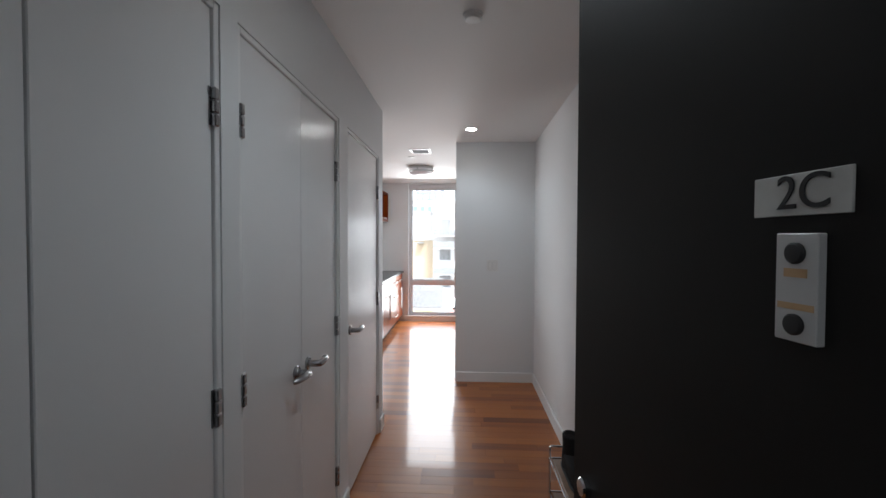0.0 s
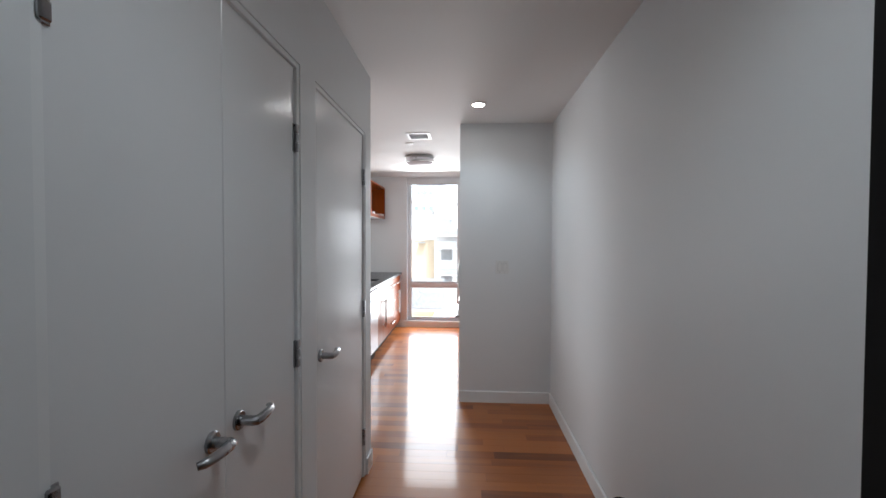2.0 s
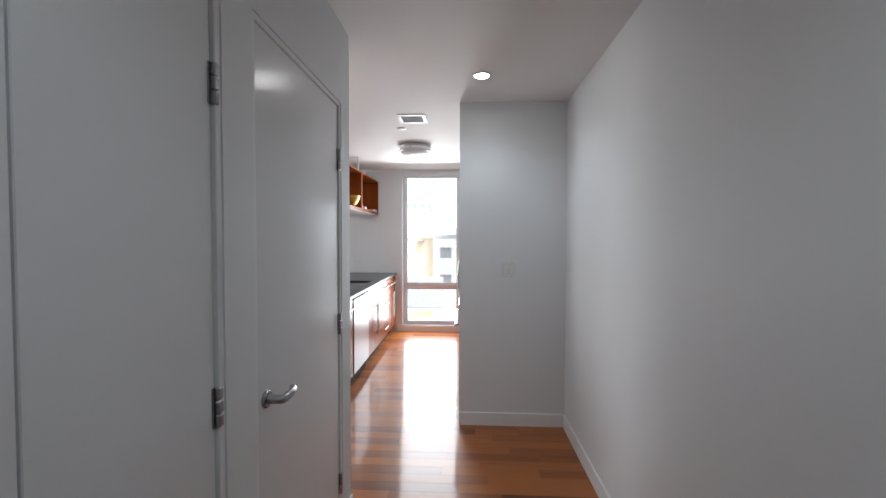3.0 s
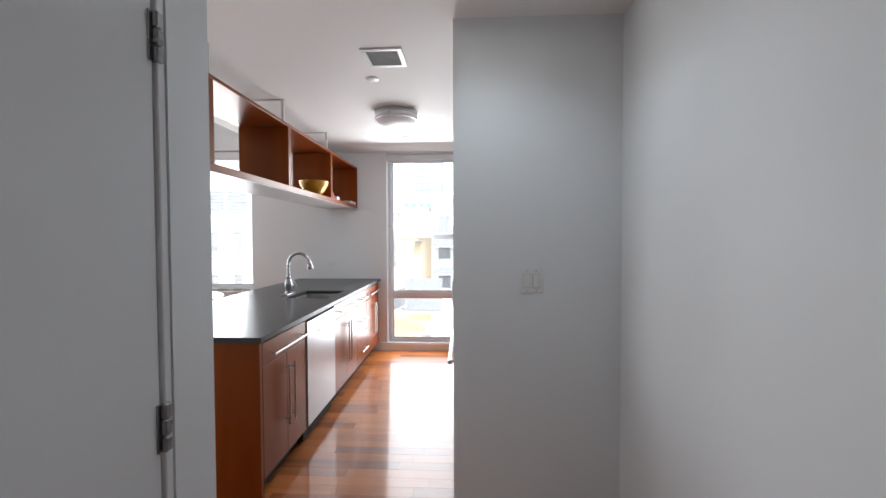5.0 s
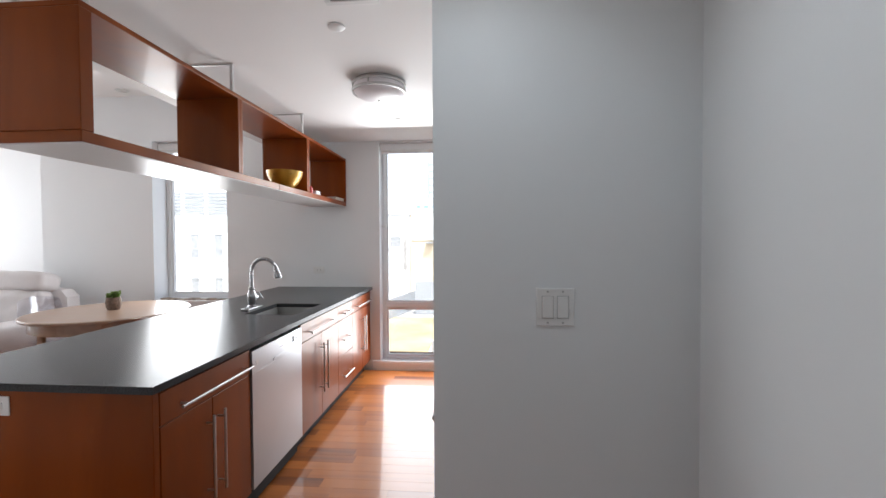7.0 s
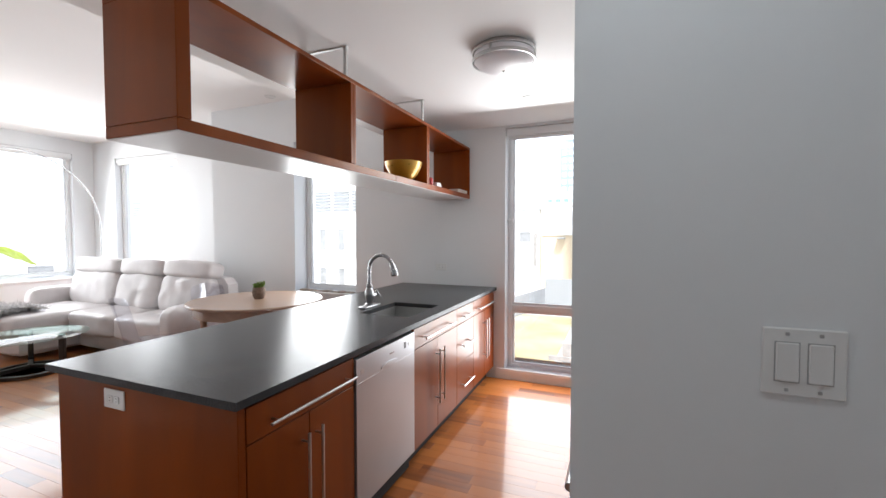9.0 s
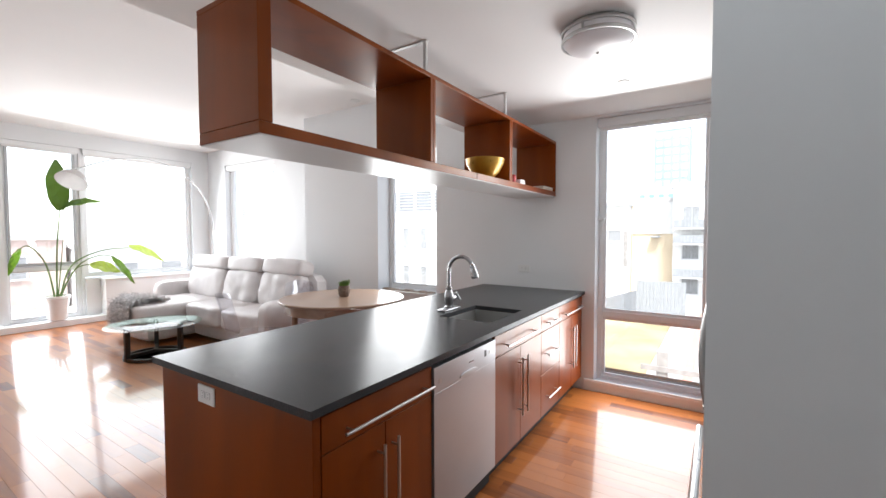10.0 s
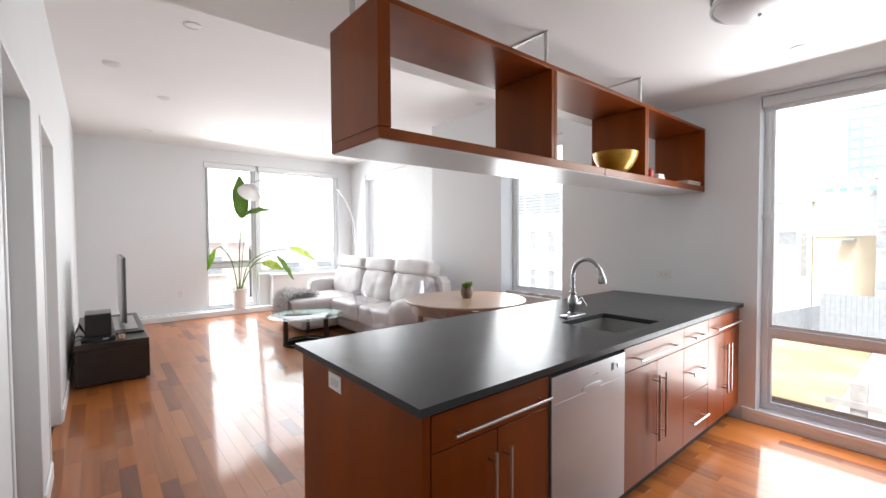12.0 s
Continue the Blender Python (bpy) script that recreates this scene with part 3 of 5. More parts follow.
# worktop with a cut-out for the sink
SX0, SX1, SY0, SY1 = -0.10, 0.27, 6.30, 6.76
top = merge(box(-0.66, SX0, 4.975, 7.876, 0.885, 0.914), box(SX1, 0.385, 4.975, 7.876, 0.885, 0.914), box(SX0, SX1, 4.975, SY0, 0.885, 0.914), box(SX0, SX1, SY1, 7.876, 0.885, 0.914))
bmesh.ops.remove_doubles(top, verts=top.verts, dist=1e-5)
wt = thing("worktop", (-0.1, 6.4, 0.885), "polished black stone island worktop", "worktop")
part("slab", top, STONE, wt)


def sink():
    t = thing("sink", (0.085, 6.53, 0.70), "undermounted stainless steel kitchen sink", "sink")
    w = 0.006
    b = merge(box(SX0, SX0 + w, SY0, SY1, 0.70, 0.884), box(SX1 - w, SX1, SY0, SY1, 0.70, 0.884), box(SX0 + w, SX1 - w, SY0, SY0 + w, 0.70, 0.884), box(SX0 + w, SX1 - w, SY1 - w, SY1, 0.70, 0.884), box(SX0 + w, SX1 - w, SY0 + w, SY1 - w, 0.70, 0.707))
    part("basin", b, plain("satin_basin_steel", (0.42, 0.42, 0.41), 0.36, 0.75, vary=0.04), t)
    part("drain", turned([(0, 0.708), (0.04, 0.708), (0.042, 0.711), (0.03, 0.711), (0.026, 0.708), (0, 0.7075)], (0.085, 6.53, 0), "z", 24), CHROME, t, "chrome drain ring", True)


sink()


def faucet():
    x, y, z = -0.175, 6.53, 0.914
    t = thing("faucet", (x, y, z), "satin nickel pull-down gooseneck kitchen faucet", "faucet")
    plate = box(x - 0.032, x + 0.032, y - 0.10, y + 0.10, z, z + 0.012, 0.006, seg=2)
    part("deck_plate", plate, NICKEL, t, "", True)
    part("body", turned([(0.0, 0), (0.034, 0), (0.034, 0.008), (0.022, 0.016), (0.027, 0.04), (0.034, 0.075), (0.030, 0.105), (0.019, 0.13), (0.024, 0.137), (0.024, 0.146), (0.017, 0.155), (0, 0.155)], (x, y, z + 0.012), "z", 24), NICKEL, t, "", True)
    neck = [(x, y, z + 0.16), (x, y, z + 0.27), *arc_points((x + 0.095, y + 0.004, z + 0.285), 0.095, 180, 20, 12)]
    part("spout", tube(neck, 0.0135, 14), NICKEL, t, "arched spout", True)
    e = Vector(neck[-1])
    part("spray_head", tube([e + Vector((-0.004, 0, 0.012)), e, e + Vector((0.012, 0, -0.03)), e + Vector((0.02, 0, -0.07)), e + Vector((0.022, 0, -0.085))], [0.015, 0.018, 0.019, 0.027, 0.024], 16), NICKEL, t, "pull-down spray head", True)
    part("lever_hub", tube([(x, y + 0.02, z + 0.075), (x, y + 0.045, z + 0.078), (x, y + 0.07, z + 0.082), (x, y + 0.078, z + 0.083)], [0.017, 0.020, 0.018, 0.009], 14), NICKEL, t, "round lever hub", True)
    part("lever", tube([(x + 0.002, y + 0.062, z + 0.092), (x + 0.012, y + 0.075, z + 0.115), (x + 0.02, y + 0.085, z + 0.085), (x + 0.03, y + 0.10, z + 0.06)], [0.008, 0.008, 0.0075, 0.006], 12), NICKEL, t, "side lever", True)


faucet()


# ---- hanging shelf over the island ----
place = SHELF


ROD = plain("grey_metal_rod", (0.62, 0.62, 0.61), 0.45, 0.15)


def hanging_shelf():
    x0, x1, y0, y1, z0, z1 = -0.285, 0.104, 5.006, 7.876, 1.777, 2.287
    t = thing("hanging_shelf", (-0.04, 6.45, z0), "long cherry open shelf hung from the ceiling", "shelf")
    part("bottom_board", box(x0, x1, y0, 6.43, z0, z0 + 0.042, 0.002), CHERRY, t)
    part("bottom_board", box(x0, x1, 6.434, y1, z0, z0 + 0.042, 0.002), CHERRY, t)
    part("underside", box(x0 + 0.004, x1 - 0.004, y0 + 0.004, y1 - 0.004, z0 - 0.004, z0, 0), UNDERSHELF, t, "pale glossy underside panel")
    part("top_board", box(x0, x1, y0, y1, z1 - 0.022, z1, 0.002), CHERRY, t)
    part("end_panel", box(x0, x1, y0, y0 + 0.05, z0 + 0.043, z1 - 0.022, 0.002), CHERRY, t)
    part("end_panel", box(x0, x1, y1 - 0.02, y1, z0 + 0.043, z1 - 0.022, 0.002), CHERRY, t)
    for y in (5.95, 6.90):
        part("divider", box(x0, x1, y, y + 0.022, z0 + 0.043, z1 - 0.022, 0.002), CHERRY, t)
        part("divider", box(x0, x1, y + 0.024, y + 0.046, z0 + 0.043, z1 - 0.022, 0.002), CHERRY, t)
    for y in (5.08, 5.97, 6.92):
        for x in (-0.235, 0.055):
            r = part("hanger_rod", box(x - 0.009, x + 0.009, y - 0.009, y + 0.009, z1, CEIL, 0.002), ROD, t, "square grey metal hanger rod")
        part("ceiling_rail", box(-0.25, 0.07, y - 0.011, y + 0.011, CEIL - 0.006, CEIL, 0.001), ROD, t, "flat grey ceiling rail")


hanging_shelf()


# ---- ceiling fixtures ----
place = HERE


def downlight(x, y, z, on=False, r=0.045):
    t = thing("recessed_light", (x, y, z), "round recessed ceiling light, " + ("lit" if on else "unlit"), "light")
    part("trim_ring", turned([(r, 0.0), (r + 0.012, 0.0), (r + 0.014, -0.004), (r + 0.002, -0.008), (r, -0.003)], (x, y, z), "z", 32), WHITEPLASTIC, t, "", True)
    part("lens", turned([(0.0, -0.004), (r, -0.004), (r, -0.001), (0.0, -0.001)], (x, y, z), "z", 32), LIT if on else WHITEPLASTIC, t, "frosted lens", True)
    return t


LIT = glow("lit_lens", (1.0, 0.97, 0.92), 8.0)
downlight(1.533, 4.38, CEIL, True)
lamp = new("hall_lamp", bpy.data.lights.new("hall_lamp", "SPOT"))
lamp.data.energy, lamp.data.spot_size, lamp.data.spot_blend, lamp.data.shadow_soft_size, lamp.data.color = 1.2, radians(140), 0.7, 0.04, (0.80, 0.92, 1.0)
lamp.matrix_world = look((1.533, 4.38, CEIL - 0.02), (1.533, 4.38, 0))
# a second downlight, unseen and added to brighten the near end of the hall
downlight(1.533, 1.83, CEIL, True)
added_lamp = new("hall_lamp", lamp.data.copy())
added_lamp.data.energy = 1.05
added_lamp.matrix_world = look((1.533, 1.83, CEIL - 0.02), (1.533, 1.83, 0))
# an unseen ceiling light, added over and behind the walk's start to brighten the entry
cl = thing("corridor_light", (1.25, -0.45, CEIL), "square lit panel light added on the unseen corridor ceiling", "ceiling light")
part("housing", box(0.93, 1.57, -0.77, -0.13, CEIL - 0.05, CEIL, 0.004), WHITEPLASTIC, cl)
part("diffuser", box(0.95, 1.55, -0.75, -0.15, CEIL - 0.056, CEIL - 0.0505), glow("added_corridor_glow", (0.93, 0.97, 1.0), 0.8), cl, "glowing diffuser")
for x, y in ((-2.31, 4.83), (-4.42, 4.86), (-6.3, 4.86), (-2.31, 7.88)):
    downlight(x, y, HIGH, False, 0.05)


def disc_cover(name, x, y, z, r, h, label, category):
    return solid(name, turned([(0, 0), (r, 0), (r, -h * 0.5), (r * 0.75, -h * 0.85), (r * 0.4, -h), (0, -h)], (x, y, z), "z", 28), WHITEPLASTIC, label, category, smooth=True)


disc_cover("sprinkler_cover", 0.831, 5.655, CEIL, 0.042, 0.012, "round white sprinkler cover on ceiling", "sprinkler")
disc_cover("sprinkler_cover", 0.828, 7.29, CEIL, 0.042, 0.012, "round white sprinkler cover on ceiling", "sprinkler")


def smoke_detector(x, y, z, r=0.045):
    t = thing("smoke_detector", (x, y, z), "round white smoke detector on the ceiling", "smoke detector")
    part("base", turned([(0, 0), (r, 0), (r, -0.012), (0, -0.012)], (x, y, z), "z", 28), WHITEPLASTIC, t, "", True)
    part("cover", turned([(0, -0.012), (r * 0.86, -0.012), (r * 0.84, -0.02), (r * 0.7, -0.025), (0, -0.026)], (x, y, z), "z", 28), WHITEPLASTIC, t, "", True)


smoke_detector(1.513, 2.45, CEIL)
smoke_detector(-3.57, 4.37, HIGH, 0.07)


def flush_light(x, y, r=0.175):
    t = thing("ceiling_light", (x, y, CEIL), "flush ceiling light with frosted dome, unlit", "ceiling light")
    part("pan", turned([(0, 0), (r * 0.93, 0), (r * 0.95, -0.03), (0, -0.03)], (x, y, CEIL), "z", 40), STEEL, t, "", True)
    for dz in (-0.022, -0.068):
        part("band", turned([(r * 0.97, dz + 0.009), (r * 1.02, dz + 0.009), (r * 1.03, dz), (r * 1.02, dz - 0.009), (r * 0.97, dz - 0.009), (r * 0.97, dz + 0.009)], (x, y, CEIL), "z", 48), STEEL, t, "brushed steel band", True)
    for a in (20, 140, 260):
        c, s = math.cos(radians(a)), math.sin(radians(a))
        part("clip", tube([(x + r * 1.0 * c, y + r * 1.0 * s, CEIL - 0.02), (x + r * 1.0 * c, y + r * 1.0 * s, CEIL - 0.075)], 0.006, 8), STEEL, t, "steel clip")
    part("dome", turned([(r * 0.96, -0.03), (r * 0.965, -0.07), (r * 0.85, -0.092), (r * 0.6, -0.112), (r * 0.3, -0.121), (0, -0.123)], (x, y, CEIL), "z", 40), plain("frosted_dome", (0.86, 0.84, 0.86), 0.35, vary=0.02), t, "frosted white glass dome", True)
    part("finial", turned([(0, -0.12), (0.008, -0.123), (0.006, -0.131), (0, -0.134)], (x, y, CEIL), "z", 12), STEEL, t, "", True)


flush_light(0.868, 6.40)


def vent(x0, x1, y0, y1, z):
    t = thing("ceiling_vent", ((x0 + x1) / 2, (y0 + y1) / 2, z), "white metal ceiling air vent with dark slats", "vent")
    w = 0.03
    part("frame", merge(box(x0, x1, y0, y0 + w, z - 0.008, z, 0.002), box(x0, x1, y1 - w, y1, z - 0.008, z, 0.002), box(x0, x0 + w, y0 + w, y1 - w, z - 0.008, z, 0.002), box(x1 - w, x1, y0 + w, y1 - w, z - 0.008, z, 0.002)), WHITEPLASTIC, t)
    # no duct is cut: its shade is the colour of this flat sheet
    part("backing", box(x0 + w, x1 - w, y0 + w, y1 - w, z - 0.001, z - 0.0005), DARKGAP, t, "dark sheet coloured as the duct's shade")
    grey = plain("vent_slat", (0.35, 0.35, 0.35), 0.5)
    n = 9
    for k in range(n):
        y = y0 + w + (k + 0.5) * (y1 - y0 - 2 * w) / n
        part("slat", box(x0 + w, x1 - w, y - 0.002, y + 0.002, z - 0.010, z - 0.002), grey, t)


vent(0.856, 1.094, 5.206, 5.458, CEIL)


# ---- switches and outlets ----
GAPGREY = plain("gap_shade_and_screw_grey", (0.42, 0.42, 0.42), 0.5)


def plate(name, axis, c, a, z, w, h, label, rockers=0, sockets=0, across=False):
    """A cover plate on a wall facing -y (axis y) or +x (axis x)."""
    put = (lambda p, q, lo, hi, d0, d1, bv=0.001: box(p, q, c - d1, c - d0, lo, hi, bv)) if axis == "y" else (lambda p, q, lo, hi, d0, d1, bv=0.001: box(c + d0, c + d1, p, q, lo, hi, bv))
    t = thing(name, (a, c, z) if axis == "y" else (c, a, z), label, "switch" if rockers else "outlet")
    part("cover_plate", put(a - w / 2, a + w / 2, z - h / 2, z + h / 2, 0, 0.006, 0.002), WHITEPLASTIC, t)
    for k in range(rockers):
        cx = a + (k - (rockers - 1) / 2) * 0.046
        # the gap's shade is put in as a thin grey slab behind the rocker
        part("recess", put(cx - 0.018, cx + 0.018, z - 0.035, z + 0.035, 0.006, 0.0065, 0), GAPGREY, t, "gap shade drawn as a grey slab")
        part("rocker", put(cx - 0.0165, cx + 0.0165, z - 0.0335, z + 0.0335, 0.0062, 0.010, 0.002), WHITEPLASTIC, t)
        for s in (-1, 1):
            part("screw", put(cx - 0.003, cx + 0.003, z + s * 0.048 - 0.003, z + s * 0.048 + 0.003, 0.006, 0.0072, 0.001), GAPGREY, t)
    for k in range(sockets):
        o = (k - 0.5) * 0.038
        ca, cz = (a + o, z) if across else (a, z + o)
        face = part("socket", put(ca - 0.015, ca + 0.015, cz - 0.014, cz + 0.014, 0.006, 0.0085, 0.003), WHITEPLASTIC, t)
        for d in (-0.006, 0.006):
            dz, da = (d, 0) if across else (0, d)
            part("slot", put(ca + da - (0.004 if across else 0.001), ca + da + (0.004 if across else 0.001), cz + dz - (0.001 if across else 0.004), cz + dz + (0.001 if across else 0.004), 0.0085, 0.0088, 0), BLACK, face)
    return t


plate("light_switch", "y", YS, 1.765, 1.207, 0.116, 0.116, "white double rocker light switch on wall", rockers=2)
plate("wall_outlet", "y", YW, -0.209, 1.084, 0.122, 0.072, "white double wall outlet above the worktop", sockets=2, across=True)
plate("island_outlet", "y", 5.0016, -0.26, 0.807, 0.118, 0.072, "white double outlet on island end panel", sockets=2, across=True)
plate("wall_outlet", "x", XW, 5.35, 0.45, 0.072, 0.116, "white double wall outlet near the floor", sockets=2)


# ---- soft shapes ----
def cushion(x0, x1, y0, y1, z0, z1, p=6.0, n=10, crease=0.0, seed=0.0, m=None, freq=5.0):
    """A padded block with rounded edges and shallow creases."""
    b = bmesh.new()
    bmesh.ops.create_cube(b, size=2.0)
    bmesh.ops.subdivide_edges(b, edges=b.edges[:], cuts=n, use_grid_fill=True)
    half = Vector(((x1 - x0) / 2, (y1 - y0) / 2, (z1 - z0) / 2))
    mid = Vector(((x0 + x1) / 2, (y0 + y1) / 2, (z0 + z1) / 2))
    for v in b.verts:
        c = v.co
        k = (abs(c.x) ** p + abs(c.y) ** p + abs(c.z) ** p) ** (1 / p)
        c = c / k
        out = c.normalized()
        pos = Vector((c.x * half.x, c.y * half.y, c.z * half.z))
        if crease:
            pos += out * crease * noise.noise(Vector((pos.x * freq + seed, pos.y * freq + seed * 1.7, pos.z * freq)))
        v.co = pos + mid
    if m is not None:
        b.transform(m)
    return b


LEATHER = plain("pale_grey_leather", (0.64, 0.61, 0.61), 0.4, vary=0.05, scale=8, bump=0.5, bump_scale=60)
DARKWOOD = wood("black_brown_wood", (0.010, 0.007, 0.006), (0.022, 0.015, 0.012), (1.0, 18, 18), 0.35, 0.2)
TABLEWOOD = wood("walnut_table", (0.24, 0.155, 0.105), (0.33, 0.22, 0.155), (1.5, 20, 20), 0.3, 0.4)
TABLEGLASS = pane_glass("table_glass", 0.16, (0.82, 0.9, 0.87))
ACRYLIC = pane_glass("clear_acrylic", 0.09, (0.93, 0.93, 0.95))


# ---- living room ----
place = LIVING


def moved(m, b, *others):
    """The shapes joined and carried to m."""
    merge(b, *others)
    b.transform(m)
    return b


def sofa():
    where = Matrix.Translation((0.05, 0.09, 0)) @ Matrix.Diagonal((1, 1, 1.04, 1))
    t = thing("sectional_sofa", (-4.2, 7.4, 0), "pale grey leather sectional sofa with chaise", "sofa")
    seats = [(-5.60, -4.62), (-4.62, -3.79), (-3.79, -2.96)]
    part("base", moved(where, cushion(-4.66, -2.80, 6.98, 7.74, 0.05, 0.30, 14, 6), cushion(-5.62, -4.60, 6.42, 7.74, 0.05, 0.32, 14, 6)), LEATHER, t, "", True)
    for k, (a, b_) in enumerate(seats):
        y0 = 6.36 if k == 0 else 6.86
        part("seat_cushion", moved(where, cushion(a + 0.004, b_ - 0.004, y0, 7.5, 0.22, 0.475, 7, 18, 0.016, k * 3.1, freq=7)), LEATHER, t, "", True)
        tilt = Matrix.Translation((0, 7.42, 0.44)) @ Matrix.Rotation(radians(-14), 4, "X") @ Matrix.Translation((0, -7.42, -0.44))
        part("back_cushion", moved(where, cushion(a + 0.006, b_ - 0.006, 7.32, 7.60, 0.42, 0.88, 5, 18, 0.018, k * 5.3 + 1, tilt, 8)), LEATHER, t, "", True)
        part("headrest", moved(where, cushion(a + 0.006, b_ - 0.006, 7.31, 7.58, 0.84, 1.045, 5, 14, 0.008, k * 7.7 + 2, tilt, 7)), LEATHER, t, "padded headrest roll", True)
    part("back_frame", moved(where, cushion(-5.60, -2.84, 7.58, 7.76, 0.06, 0.86, 12, 8)), LEATHER, t, "", True)
    part("armrest", moved(where, cushion(-5.82, -5.58, 6.98, 7.74, 0.05, 0.66, 6, 10, 0.008, 4)), LEATHER, t, "", True)
    part("armrest", moved(where, cushion(-2.97, -2.76, 6.84, 7.74, 0.05, 0.62, 6, 10, 0.008, 9)), LEATHER, t, "", True)


sofa()


def throw():
    """A shaggy throw draped over the chaise's front end."""
    fur = plain("grey_fur", (0.62, 0.61, 0.61), 0.95, vary=0.5, scale=35)
    rng = random.Random(3)
    b = bmesh.new()
    x0, x1 = -5.36, -4.78
    path = [(6.90, 0.505), (6.77, 0.55), (6.60, 0.565), (6.49, 0.535), (6.436, 0.46), (6.43, 0.33), (6.43, 0.17)]
    grid = []
    for i in range(13):
        s = i / 12 * (len(path) - 1)
        k = min(int(s), len(path) - 2)
        y, z = [path[k][j] + (path[k + 1][j] - path[k][j]) * (s - k) for j in (0, 1)]
        grid.append([b.verts.new((x0 + (x1 - x0) * j / 14 + 0.03 * noise.noise(Vector((i * 0.5, 0, j))), y - 0.012 + 0.012 * noise.noise(Vector((j * 0.7, i * 0.6, 0))), z + 0.014 + 0.012 * noise.noise(Vector((j * 0.6, i * 0.7, 5))))) for j in range(15)])
    for i in range(12):
        for j in range(14):
            b.faces.new((grid[i][j], grid[i][j + 1], grid[i + 1][j + 1], grid[i + 1][j]))
    bmesh.ops.recalc_face_normals(b, faces=b.faces)
    tufts = []
    for f in list(b.faces):
        for _ in range(22):
            w = [rng.random() for _ in f.verts]
            c = sum((v.co * k for v, k in zip(f.verts, w)), Vector()) / sum(w)
            tufts.append((c, (f.normal if f.normal.z > -0.2 and f.normal.y < 0.4 else -f.normal)))
    t = thing("fur_throw", (-5.04, 6.6, 0.50), "grey shaggy fur throw draped over the chaise", "throw")
    part("cloth", b, fur, t)
    h = bmesh.new()
    for c, nrm in tufts:
        d = (nrm + Vector((rng.uniform(-1, 1), rng.uniform(-1, 1), rng.uniform(-1, 0.5))) * 0.8).normalized() * rng.uniform(0.05, 0.13)
        s = Vector((rng.uniform(-1, 1), rng.uniform(-1, 1), rng.uniform(-1, 1))).normalized() * 0.005
        h.faces.new([h.verts.new(c + s), h.verts.new(c - s), h.verts.new(c + d)])
    tagged(part("fur", h, fur, t), kind="stuff")


throw()


def coffee_table():
    c = Vector((-4.08, 6.42, 0))
    t = thing("coffee_table", c, "round glass coffee table on black legs", "coffee table")
    part("tabletop", turned([(0, 0.366), (0.465, 0.366), (0.473, 0.371), (0.465, 0.376), (0, 0.376)], c, "z", 64), TABLEGLASS, t, "clear round glass top", True)
    for k in range(3):
        a = radians(35 + 120 * k)
        u, w = Vector((math.cos(a), math.sin(a), 0)), Vector((-math.sin(a), math.cos(a), 0))
        leg = bmesh.new()
        r = 0.31
        for p, q, lo, hi in ((r - 0.05, r, 0.0, 0.365),):
            b = box(p, q, -0.022, 0.022, lo, hi, 0.004)
            b.transform(Matrix(((u.x, w.x, 0, c.x), (u.y, w.y, 0, c.y), (0, 0, 1, 0), (0, 0, 0, 1))))
            merge(leg, b)
        part("leg", leg, DARKWOOD, t)
        for lo in (0.036, 0.325):
            b = box(0.0, r - 0.05, -0.018, 0.018, lo, lo + 0.04, 0.003)
            b.transform(Matrix(((u.x, w.x, 0, c.x), (u.y, w.y, 0, c.y), (0, 0, 1, 0), (0, 0, 0, 1))))
            part("stretcher", b, DARKWOOD, t)
    part("lower_ring", turned([(0.265, 0.0), (0.305, 0.0), (0.305, 0.035), (0.265, 0.035), (0.265, 0.0)], c, "z", 48), DARKWOOD, t)


coffee_table()


